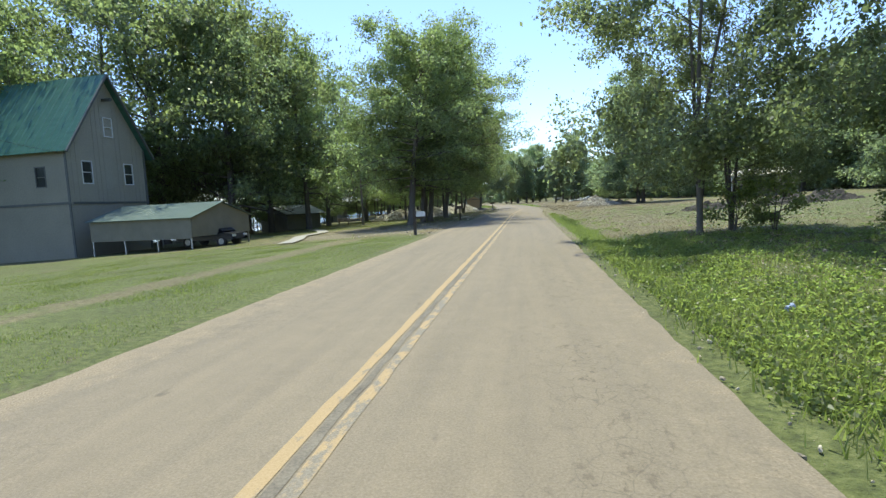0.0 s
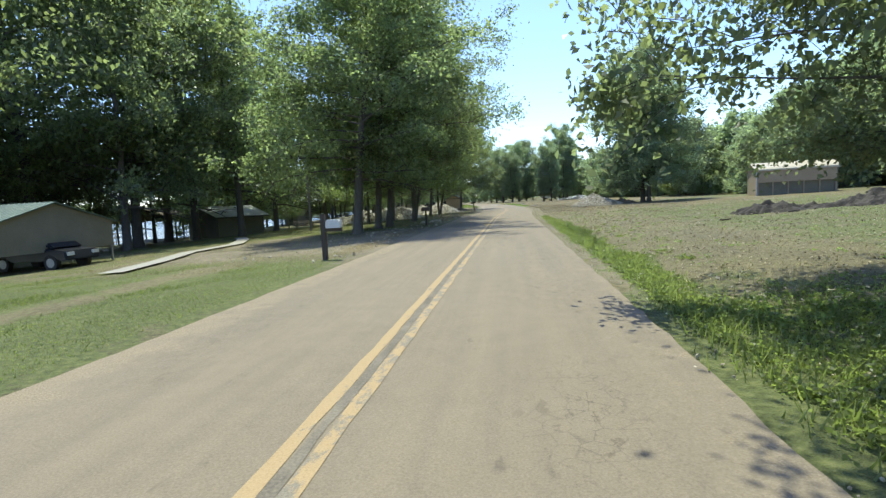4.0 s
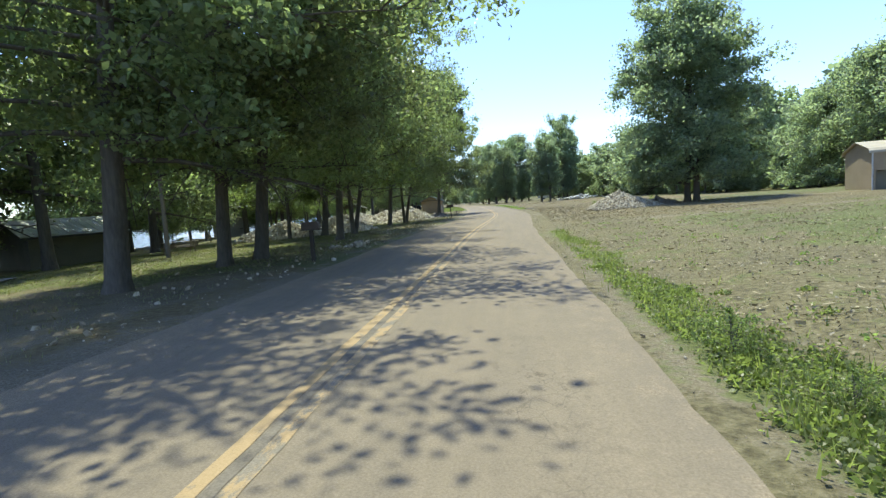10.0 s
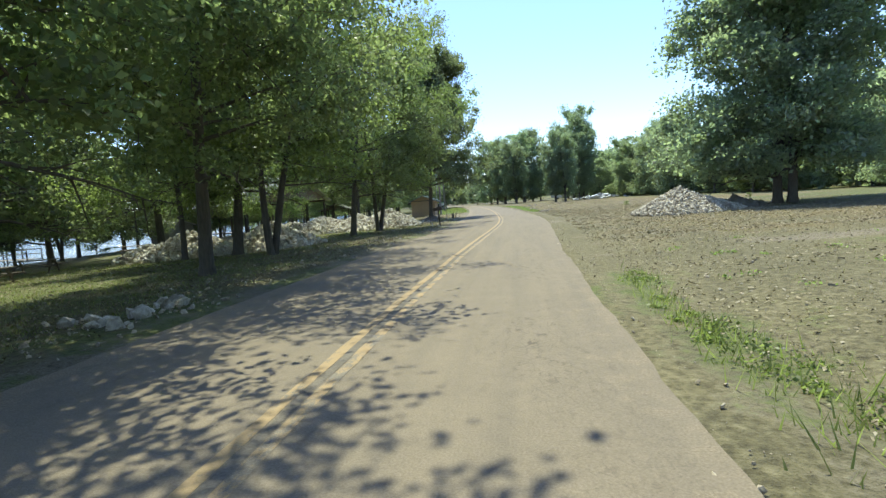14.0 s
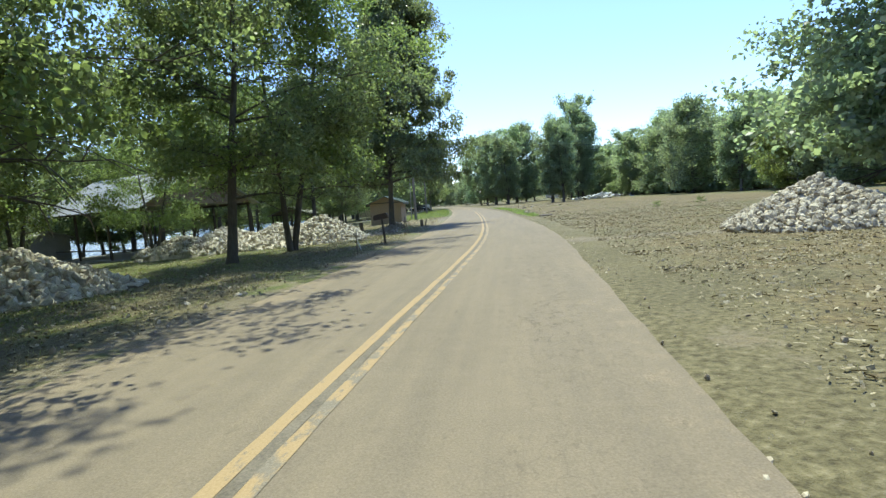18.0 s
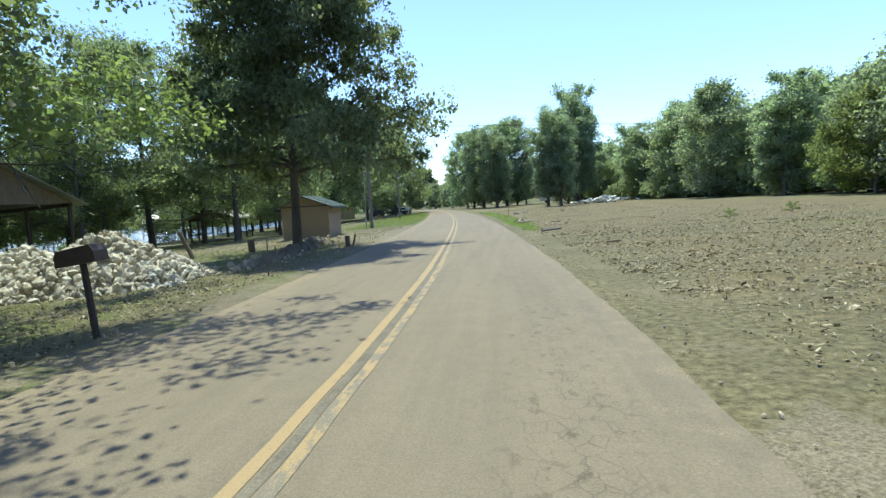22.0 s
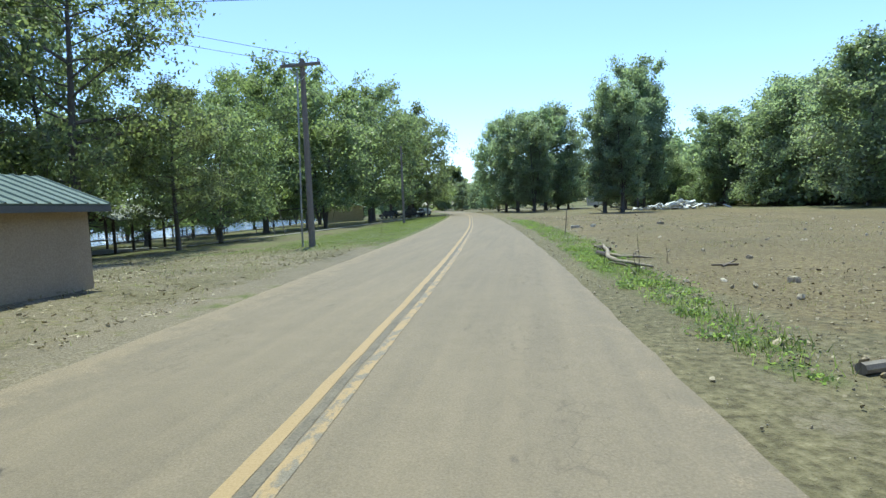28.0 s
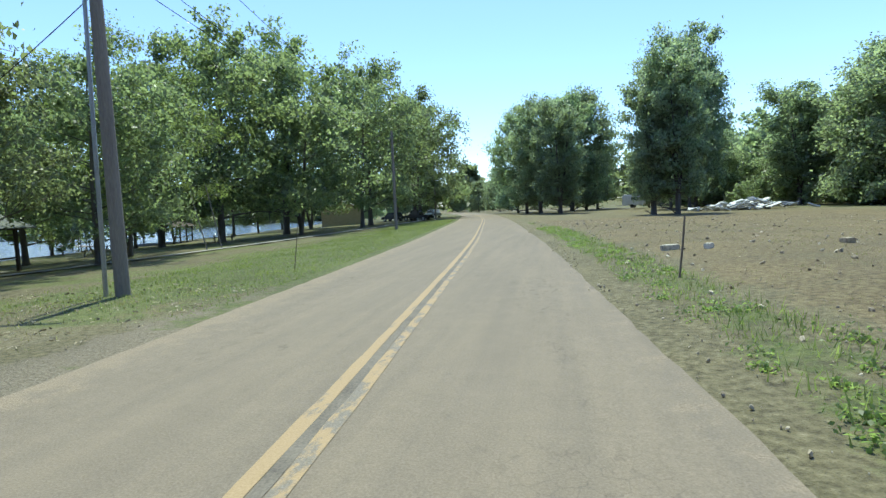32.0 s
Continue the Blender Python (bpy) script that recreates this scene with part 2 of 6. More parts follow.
M_GROUND, M_ROAD = ground_material(), road_material()
M_LINE, M_LINE_WORN = line_material("yellow_line_paint", 0.62), line_material("worn_yellow_paint", 0.505)
M_BARK = plain("bark", (0.08, 0.069, 0.058), (0.165, 0.145, 0.122), 2.0, 0.95, bumps=0.9, fine=18.0, stretch=(1, 1, 0.2))
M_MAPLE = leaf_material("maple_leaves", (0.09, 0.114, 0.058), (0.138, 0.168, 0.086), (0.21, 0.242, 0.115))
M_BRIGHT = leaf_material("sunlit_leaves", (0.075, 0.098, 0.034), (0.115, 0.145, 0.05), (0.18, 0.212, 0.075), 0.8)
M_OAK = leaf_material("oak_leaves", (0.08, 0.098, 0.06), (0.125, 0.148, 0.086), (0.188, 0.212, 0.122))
# distance haze is painted into these leaves, paler and bluer than the near trees
M_POPLAR = leaf_material("hazed_cottonwood_leaves", (0.124, 0.155, 0.121), (0.183, 0.220, 0.164), (0.260, 0.300, 0.221))
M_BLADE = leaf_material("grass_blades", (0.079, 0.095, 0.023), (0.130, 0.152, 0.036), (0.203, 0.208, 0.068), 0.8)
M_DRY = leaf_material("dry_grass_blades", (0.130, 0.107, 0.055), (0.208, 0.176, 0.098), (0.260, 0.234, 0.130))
M_ROCK = per_piece("limestone", [(0.31, 0.28, 0.225), (0.48, 0.45, 0.385), (0.6, 0.572, 0.505), (0.7, 0.675, 0.61), (0.52, 0.468, 0.37)])
M_CONCRETE_RUBBLE = per_piece("broken_concrete", [(0.28, 0.248, 0.195), (0.45, 0.413, 0.34), (0.59, 0.552, 0.47), (0.37, 0.322, 0.245)])
M_FIELDSTONE = per_piece("field_stone", [(0.3, 0.25, 0.18), (0.43, 0.37, 0.275), (0.58, 0.52, 0.42)])
M_SOIL = plain("dark_soil", (0.03, 0.025, 0.02), (0.068, 0.056, 0.044), 2.5, 0.95, bumps=0.9, fine=14)
M_WOOD = plain("weathered_wood", (0.13, 0.1, 0.075), (0.25, 0.2, 0.15), 4, 0.9, bumps=0.5, fine=25, stretch=(3, 3, 0.4))
M_DARKWOOD = plain("dark_timber", (0.045, 0.035, 0.028), (0.1, 0.08, 0.062), 4, 0.9, bumps=0.5, fine=25, stretch=(3, 3, 0.4))
M_POLE = plain("pole_wood", (0.17, 0.145, 0.12), (0.29, 0.25, 0.21), 1.5, 0.9, bumps=0.5, fine=22, stretch=(4, 4, 0.25))
M_WHITE = plain("white_metal", (0.544, 0.544, 0.528), (0.640, 0.640, 0.624), 2, 0.5, bumps=0.05)
M_STEEL = plain("galvanised_steel", (0.36, 0.37, 0.37), (0.5, 0.5, 0.5), 3, 0.4, 0.6, bumps=0.05)
M_TAN = plain("tan_stucco", (0.32, 0.25, 0.165), (0.41, 0.325, 0.222), 0.8, 0.9, bumps=0.4, fine=30)
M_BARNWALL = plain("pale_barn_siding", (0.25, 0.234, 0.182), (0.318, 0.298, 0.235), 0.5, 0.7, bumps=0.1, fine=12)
# same siding a fifth darker: the side walls' shade is put into the colour
M_BARNSHADE = plain("shaded_barn_siding", (0.2, 0.186, 0.142), (0.255, 0.24, 0.186), 0.5, 0.7, bumps=0.1, fine=12)
M_TRIM = plain("dark_trim", (0.07, 0.075, 0.07), (0.11, 0.115, 0.105), 2, 0.6, bumps=0.1)
M_GREENROOF = metal_roof("green_metal_roof", (0.03, 0.095, 0.068), (0.052, 0.135, 0.1))
M_DARKGREENROOF = metal_roof("dull_green_metal_roof", (0.07, 0.105, 0.09), (0.115, 0.155, 0.135))
M_CARPORT = metal_roof("tan_metal_sheet", (0.4, 0.34, 0.245), (0.52, 0.45, 0.33))
M_SHELTERROOF = plain("brown_shingles", (0.075, 0.06, 0.047), (0.135, 0.108, 0.084), 2, 0.9, bumps=0.5, fine=20)
M_PALEROOF = metal_roof("pale_metal_roof", (0.5, 0.5, 0.48), (0.66, 0.66, 0.63))
M_CABIN = plain("olive_board_wall", (0.15, 0.14, 0.1), (0.23, 0.21, 0.155), 1, 0.9, bumps=0.3)
M_GLASS = plain("dark_window_glass", (0.02, 0.024, 0.026), (0.04, 0.045, 0.05), 1, 0.1, bumps=0.0)
M_WATER = water_material()
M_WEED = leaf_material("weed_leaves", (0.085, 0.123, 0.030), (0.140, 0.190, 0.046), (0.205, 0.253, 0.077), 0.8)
# woods behind the field: their blue-grey haze is mixed into the leaf colour
M_WOODLAND = leaf_material("hazed_woodland_leaves", (0.125, 0.150, 0.114), (0.182, 0.211, 0.153), (0.255, 0.288, 0.201))
M_PATH = plain("pale_concrete_path", (0.260, 0.242, 0.205), (0.341, 0.316, 0.273), 0.8, 0.9, bumps=0.3)
M_BLACK = plain("black_rubber", (0.02, 0.02, 0.02), (0.035, 0.035, 0.035), 5, 0.7, bumps=0.1)
M_CARDARK = plain("dark_car_paint", (0.02, 0.022, 0.028), (0.03, 0.032, 0.04), 1, 0.25, 0.2, bumps=0.0)
M_CARWHITE = plain("silver_car_paint", (0.5, 0.51, 0.52), (0.58, 0.59, 0.6), 1, 0.25, 0.3, bumps=0.0)
M_RUSTBOX = plain("brown_mailbox_metal", (0.07, 0.048, 0.034), (0.12, 0.085, 0.062), 6, 0.6, 0.2, bumps=0.15)
M_LIMB = plain("bare_limb_wood", (0.2, 0.16, 0.115), (0.36, 0.3, 0.225), 3.0, 0.9, bumps=0.5, fine=22)
M_CLOD = per_piece("soil_clod", [(0.18, 0.145, 0.092), (0.235, 0.19, 0.124), (0.3, 0.25, 0.172)])
M_CUP = plain("blue_paper", (0.1, 0.16, 0.4), (0.5, 0.55, 0.65), 12, 0.6, bumps=0.1)
M_CHAFF = per_piece("dry_leaf_chaff", [(0.165, 0.14, 0.09), (0.215, 0.185, 0.12), (0.29, 0.25, 0.17), (0.4, 0.355, 0.265)])
M_STRAW = per_piece("pale_straw_chips", [(0.24, 0.2, 0.125), (0.31, 0.265, 0.17), (0.4, 0.35, 0.24), (0.52, 0.465, 0.35)])
M_SEAM = plain("tar_seam", (0.085, 0.07, 0.053), (0.21, 0.178, 0.132), 2.2, 0.9, bumps=0.4)
M_BANK = plain("dry_bank_soil", (0.115, 0.096, 0.07), (0.225, 0.19, 0.142), 3, 0.95, bumps=0.9, fine=16)
M_BLOCK = plain("grey_block_wall", (0.2, 0.2, 0.19), (0.29, 0.285, 0.27), 1.2, 0.9, bumps=0.3, fine=20)
M_SHEETGREY = metal_roof("weathered_grey_sheet", (0.2, 0.2, 0.19), (0.3, 0.3, 0.285))
M_GREYROOF = metal_roof("grey_green_metal_roof", (0.085, 0.092, 0.08), (0.135, 0.142, 0.122))

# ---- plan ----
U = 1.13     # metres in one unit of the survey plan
CL_Y = np.array([-400, -40, 0, 30, 53, 63, 70, 76, 88, 100, 107, 122, 158, 190, 215, 260, 330, 700]) * U
CL_X = np.array([-1.6, -1.6, -1.6, -1.43, -1.36, -0.9, -0.56, -0.57, -1.22, -1.95, -2.55, -3.85, -8.1, -13.0, -18.4, -31.0, -58.0, -300.0]) * U + 0.24
ROAD_L, ROAD_R = -3.5, 3.2
WATER_Z = -1.75


def smooth_cl():
    ys = np.arange(-400, 700, 2.0)
    xs = np.interp(ys, CL_Y, CL_X)
    k = np.ones(9) / 9
    return ys, np.convolve(np.pad(xs, 4, mode="edge"), k, "valid")


RY, RX = smooth_cl()


def centre(y):
    return np.interp(y, RY, RX)


def step(v, a, b):
    t = np.clip((v - a) / (b - a), 0, 1)
    return t * t * (3 - 2 * t)


def height(x, y):
    """Ground height for arrays of x and y."""
    s = x - centre(y)
    z = np.where(s > 4.0, (0.022 - 0.016 * step(y, 75, 115)) * (s - 4.0), 0.0)
    z = np.where(s < -5.0, -0.035 * (-s - 5.0), z)
    z = np.maximum(z, -1.5)
    z = z - 2.2 * step(-s, 44, 50)                                   # river bed
    z = z - 0.14 * np.exp(-((s - 4.9) / 0.9) ** 2) * (1 - step(y, 52, 66))   # shallow ditch by the verge
    z = z + 0.3 * np.exp(-((s - 9.0) / 4.0) ** 2) * step(y, 112, 125) * (1 - step(y, 150, 165))
    z = z + 0.33 * step(-s, 4.5, 7.5) * np.exp(-((s + 8.5) / 6.0) ** 2 - ((y - 107.5) / 6.0) ** 2)   # the pump house stands on a low rise
    z = z + 40.0 * step(s, 46, 86) * (1 - 0.93 * step(y, 85, 150))            # wooded hill
    return z


def gz(x, y):
    return float(height(np.array(x), np.array(y)))


def spot(px, py):
    """A plan point on the ground, in metres."""
    x, y = px * U, py * U
    return Vector((x, y, gz(x, y)))


def mesh_object(name, verts, faces, mat, parent=None, smooth=False):
    me = bpy.data.meshes.new(name)
    me.from_pydata([tuple(v) for v in verts], [], [tuple(f) for f in faces])
    me.materials.append(mat)
    if smooth:
        me.polygons.foreach_set("use_smooth", [True] * len(me.polygons))
    me.update()
    ob = new(name, me)
    ob.parent = parent
    return ob


def fast_mesh(name, co, loops_per_face, mat, smooth=False):
    """A mesh out of an array of faces' corners: co is (faces, corners, 3), no corner shared."""
    nf = len(co)
    me = bpy.data.meshes.new(name)
    me.vertices.add(nf * loops_per_face)
    me.vertices.foreach_set("co", np.ascontiguousarray(co, dtype=np.float32).ravel())
    me.loops.add(nf * loops_per_face)
    me.loops.foreach_set("vertex_index", np.arange(nf * loops_per_face, dtype=np.int32))
    me.polygons.add(nf)
    me.polygons.foreach_set("loop_start", np.arange(nf, dtype=np.int32) * loops_per_face)
    me.materials.append(mat)
    me.update(calc_edges=True)
    return me


def empty(name, loc, rz=0.0):
    ob = new(name)
    ob.empty_display_size = 0.2
    ob.matrix_basis = pose(*loc, 0, 0, rz)
    return ob


def part(name, bm, mat, parent, label=""):
    me = bpy.data.meshes.new(name)
    bm.to_mesh(me)
    bm.free()
    me.materials.append(mat)
    ob = new(name, me)
    ob.parent = parent
    return tagged(ob, label)


def box(x0, y0, z0, x1, y1, z1, bevel=0.0):
    bm = bmesh.new()
    bmesh.ops.create_cube(bm, size=1)
    for v in bm.verts:
        v.co = ((x0 + x1) / 2 + v.co.x * (x1 - x0), (y0 + y1) / 2 + v.co.y * (y1 - y0), (z0 + z1) / 2 + v.co.z * (z1 - z0))
    if bevel:
        bmesh.ops.bevel(bm, geom=bm.edges[:], offset=bevel, segments=2, affect="EDGES")
    return bm


def tube(points, radii, sides=8, closed=True):
    """A tapered tube along a line of points."""
    bm = bmesh.new()
    rings = []
    pts = [Vector(p) for p in points]
    for i, (p, r) in enumerate(zip(pts, radii)):
        d = (pts[min(i + 1, len(pts) - 1)] - pts[max(i - 1, 0)]).normalized()
        a = d.orthogonal().normalized() if i == 0 else (rings_axis - d * rings_axis.dot(d)).normalized()
        rings_axis = a
        b = d.cross(a)
        rings.append([bm.verts.new(p + (a * math.cos(k * 2 * math.pi / sides) + b * math.sin(k * 2 * math.pi / sides)) * r) for k in range(sides)])
    for r0, r1 in zip(rings, rings[1:]):
        for k in range(sides):
            bm.faces.new((r0[k], r0[(k + 1) % sides], r1[(k + 1) % sides], r1[k]))
    if closed:
        bm.faces.new(rings[0][::-1])
        bm.faces.new(rings[-1])
    return bm


def prism(outline, y0, y1):
    """An x-z outline pushed from y0 to y1."""
    bm = bmesh.new()
    a = [bm.verts.new((x, y0, z)) for x, z in outline]
    b = [bm.verts.new((x, y1, z)) for x, z in outline]
    bm.faces.new(a)
    bm.faces.new(b[::-1])
    for i in range(len(a)):
        j = (i + 1) % len(a)
        bm.faces.new((a[j], a[i], b[i], b[j]))
    bmesh.ops.recalc_face_normals(bm, faces=bm.faces[:])
    return bm


# ---- ground, road, river ----
def build_ground():
    s_near = np.concatenate([np.arange(-62, -20, 2.0), np.arange(-20, 20, 0.5), np.arange(20, 48, 1.5), np.arange(48, 112, 4.0)])
    s_all = np.concatenate([[-3500, -1500, -700, -350, -200, -120, -80], s_near, [130, 180, 260, 450, 900, 1800, 3500]])
    y_all = np.concatenate([[-3000, -1200, -500, -200, -100, -60, -40], np.arange(-30, 175, 0.75), np.arange(175, 330, 4.0), [350, 400, 480, 600, 900, 1500, 3000, 4500]])
    S, Y = np.meshgrid(s_all, y_all)
    X = S + np.where(np.abs(S) < 400, centre(Y), 0)
    Z = height(X, Y)
    far = np.abs(S) > 120
    Z = np.where(far & (S < 0), -4.0, Z)
    rough = np.array([noise.fractal(Vector((x * 0.55, y * 0.55, 0)), 1.0, 2.0, 3) for x, y in zip(X.ravel(), Y.ravel())]).reshape(X.shape)
    off = np.clip((np.abs(S + 0.15) - 4.2) / 2.0, 0, 1)
    Z = Z + np.where(far, 0, rough * 0.045 * off)
    Z = Z - 0.03 * (1 - np.clip((np.abs(S + 0.15) - 3.4) / 0.6, 0, 1))
    ny, nx = S.shape
    me = bpy.data.meshes.new("ground")
    me.vertices.add(nx * ny)
    me.vertices.foreach_set("co", np.stack([X, Y, Z], -1).astype(np.float32).ravel())
    i = np.arange(nx * ny).reshape(ny, nx)
    q = np.stack([i[:-1, :-1], i[:-1, 1:], i[1:, 1:], i[1:, :-1]], -1).reshape(-1, 4)
    me.loops.add(q.size)
    me.loops.foreach_set("vertex_index", q.astype(np.int32).ravel())
    me.polygons.add(len(q))
    me.polygons.foreach_set("loop_start", np.arange(len(q), dtype=np.int32) * 4)
    me.polygons.foreach_set("use_smooth", np.ones(len(q), dtype=bool))
    me.update(calc_edges=True)
    # what covers it: green grass, gravel, bare dirt
    g, v, d = covers(S, Y)
    col = np.stack([g, v, d, np.ones_like(g)], -1).astype(np.float32)
    me.attributes.new("cover", "FLOAT_COLOR", "POINT").data.foreach_set("color", col.ravel())
    me.materials.append(M_GROUND)
    return tagged(new("ground", me), "sun-dried grass, gravel and bare soil beside the road", "ground", kind="structure")


def band(v, a, b, soft=1.0):
    return step(v, a - soft, a + soft) * (1 - step(v, b - soft, b + soft))


TRACKS = ((80.7, -0.27, 2.6, 30.0), (61.2, -0.02, 6.5, 26.0))      # along y = a + b x, from x to x


def covers(S, Y):
    left, right = S < 0, S >= 0
    # grass
    g = np.where(left, 0.5, 0.3)
    g = np.where(left, g + 0.26 * (1 - step(Y, 24, 30)) + 0.55 * (1 - step(Y, 23, 27)) * band(S, -13, -4.5, 0.35), g)                                    # lawn before the barn
    g = np.where(left, g - 0.45 * band(Y, 30, 46, 2) * band(S, -16, -3, 1.5), g)              # gravel pull-in
    g = np.where(left, g - 0.12 * band(Y, 64, 106, 3) * band(S, -13, -3, 1.5) + 0.2 * band(Y, 46, 104, 3) * band(S, -26, -9, 2), g)
    g = np.where(left, g - 0.3 * band(Y, 103, 121, 2.5) * band(S, -20, -3, 2), g)             # lot beside the pump house
    g = np.where(left, g + 0.4 * band(Y, 124, 190, 2.5) * band(S, -10.5, -3.5, 0.7), g)       # green lawn
    g = np.where(left, g - 1.0 * band(S, -9.2, -7.4, 0.6) * (1 - step(Y, 24, 30)), g)         # wheel track in the lawn
    g = np.where(left & (S < -40), 0.2, g)
    g = np.where(right, g + 0.9 * band(S, 3.9, 4.65 + 0.35 * np.sin(Y * 0.9) * np.sin(Y * 0.37 + 1) + 0.9 * (1 - step(Y, 9, 17)), 0.3) * ((1 - 0.75 * step(Y, 40, 47)) * (1 - step(Y, 50, 60)) + 0.25 * band(Y, 51, 58, 1)), g)       # weedy verge
    g = np.where(right, g + 0.32 * step(S, 8, 12) * (1 - step(Y, 60, 76)), g)
    g = np.where(right, g - 0.28 * band(Y, 62, 112, 4) * (1 - step(S, 14, 24)), g)
    g = np.where(right, g + 0.75 * band(S, 3.9, 5.0, 0.4) * band(Y, 104, 118, 1.5), g)
    g = np.where(right, g + 0.3 * band(S, 3.9, 5.4, 0.4) * band(Y, 118, 150, 2), g)
    g = np.where(right, g - 0.4 * band(Y, 108, 165, 3) * (1 - step(S, 26, 34)) * step(S, 5, 6.5), g)
    g = np.where(right, g + 0.5 * band(Y, 74, 104, 4) * step(S, 7, 12), g)                    # green flush farther out
    g = np.where(right, g + 0.7 * (1 - step(Y, 18, 22)) * (1 - step(S, 10, 14)), g)            # tall weeds under the roadside trees
    g = np.where(right & (S > 36), 0.7, g)
    g = np.where(right, g - 0.22 * step(Y, 50, 64) * (1 - band(S, 3.9, 5.6, 0.4) * step(Y, 103, 106)), g)
    # gravel along the road's edges and in the lots
    v = np.where(left, 0.12 + (0.6 + 0.15 * step(Y, 22, 28)) * np.exp(-((S + 3.85) / 0.7) ** 2), 0.12 + 0.75 * np.exp(-((S - 4.05) / 0.75) ** 2))
    v = np.where(left, v + 0.6 * band(Y, 30, 46, 2) * band(S, -15, -3, 1.5) + 0.32 * band(Y, 103, 121, 2.5) * band(S, -20, -3, 2), v)
    v = np.where(right, v * (1 - 0.6 * step(Y, 40, 60)) + 0.12 * (1 - step(Y, 50, 70)) * step(S, 6, 8) * (1 - step(S, 14, 20)), v)
    # wheel tracks across the field
    X = S + centre(Y)
    for a, b, lo, hi in TRACKS:
        v = np.where(right, v + 1.0 * np.exp(-((Y - a - b * X) / 0.55) ** 2) * band(X, lo, hi, 1.0), v)
        g = np.where(right, g - 0.8 * np.exp(-((Y - a - b * X) / 0.7) ** 2) * band(X, lo, hi, 1.0), g)
    # bare soil
    d = np.where(right, 0.15 + 0.7 * band(Y, 108, 168, 5) * step(S, 4.5, 7) * (1 - step(S, 28, 36)), 0.18)
    d = np.where(right, d + 0.4 * band(Y, 62, 112, 4) * step(S, 4.5, 6), d)
    d = np.where(left, d + 0.45 * band(S, -5.2, -4.0, 0.5) * band(Y, 21, 52, 2), d)
    d = np.where(left, d + 0.12 * band(Y, 58, 106, 3) * band(S, -14, -4, 2), d)
    for a, b, lo, hi in TRACKS:
        d = np.where(right, d - 0.8 * np.exp(-((Y - a - b * X) / 0.7) ** 2) * band(X, lo, hi, 1.0), d)
    return np.clip(g, 0, 1), np.clip(v, 0, 1), np.clip(d, 0, 1)


def strip(name, s0, s1, y0, y1, z, mat, dy=1.0, ragged=0.0, across=1):
    """A strip that follows the road between two offsets from its middle line."""
    ys = np.arange(y0, y1 + dy / 2, dy)
    verts, faces = [], []
    for y in ys:
        wob = [noise.noise(Vector((k * 9.1, y * 0.35, 3.3))) * ragged + noise.noise(Vector((k * 5.1, y * 1.9, 7.3))) * ragged for k in (0, 1)]
        for k in range(across + 1):
            f = k / across
            s = (s0 + wob[0]) * (1 - f) + (s1 + wob[1]) * f
            verts.append((centre(y) + s, y, z(s) if callable(z) else z))
    n = across + 1
    for i in range(len(ys) - 1):
        for k in range(across):
            a = i * n + k
            faces.append((a, a + 1, a + 1 + n, a + n))
    return mesh_object(name, verts, faces, mat, smooth=True)


def crown_z(s):
    return 0.012 + 0.03 * (1 - (s / 3.8) ** 2)


def edged(ob, across):
    """Marks how near each vertex of the road lies to its edge."""
    n = len(ob.data.vertices)
    f = np.abs(np.arange(n) % (across + 1) / across * 2 - 1)
    side = np.where(np.arange(n) % (across + 1) < across / 2, 0.8, 0.45)
    ob.data.attributes.new("edge", "FLOAT", "POINT").data.foreach_set("value", (step(f, 0.6, 1.0) * side).astype(np.float32))
    s = ROAD_L + (ROAD_R - ROAD_L) * (np.arange(n) % (across + 1)) / across
    ob.data.attributes.new("track", "FLOAT", "POINT").data.foreach_set("value", (np.exp(-((s - 2.1) / 0.6) ** 2) + 0.5 * np.exp(-((s + 2.4) / 0.6) ** 2)).astype(np.float32))
    return ob


ground = build_ground()
road = tagged(edged(strip("road", ROAD_L, ROAD_R, -60, 420, crown_z, M_ROAD, dy=0.4, ragged=0.05, across=12), 12), "dusty worn two-lane asphalt road with cracked edges", "road", kind="structure")
for nm, a, b, mt in (("yellow_line", -0.19, -0.06, M_LINE), ("worn_yellow_line", 0.07, 0.2, M_LINE_WORN)):
    ob = strip(nm, a, b, -60, 300, lambda s: crown_z(s) + 0.005, mt, dy=0.5, ragged=0.02)
    tagged(ob, "faded yellow centre line painted on asphalt", "road marking", kind="structure")
tagged(strip("road_seam", -0.045, 0.055, -60, 300, lambda s: crown_z(s) + 0.004, M_SEAM, dy=0.25, ragged=0.03), "dark cracked seam between the two centre lines", "road marking", kind="structure")
river = tagged(mesh_object("water", [(-900, -900, WATER_Z), (-30, -900, WATER_Z), (-30, 1500, WATER_Z), (-900, 1500, WATER_Z)], [(0, 1, 2, 3)], M_WATER), "wide calm river glinting behind the trees", "river", kind="structure")


# ---- trees ----
def tube_arrays(pts, radii, sides, verts, faces):
    base = len(verts)
    axis = None
    for i, (p, r) in enumerate(zip(pts, radii)):
        d = (pts[min(i + 1, len(pts) - 1)] - pts[max(i - 1, 0)]).normalized()
        axis = d.orthogonal().normalized() if axis is None else (axis - d * axis.dot(d)).normalized()
        b = d.cross(axis)
        for k in range(sides):
            a = k * 2 * math.pi / sides
            verts.append(p + (axis * math.cos(a) + b * math.sin(a)) * r)
    for i in range(len(pts) - 1):
        for k in range(sides):
            k2 = (k + 1) % sides
            faces.append((base + i * sides + k, base + i * sides + k2, base + (i + 1) * sides + k2, base + (i + 1) * sides + k))


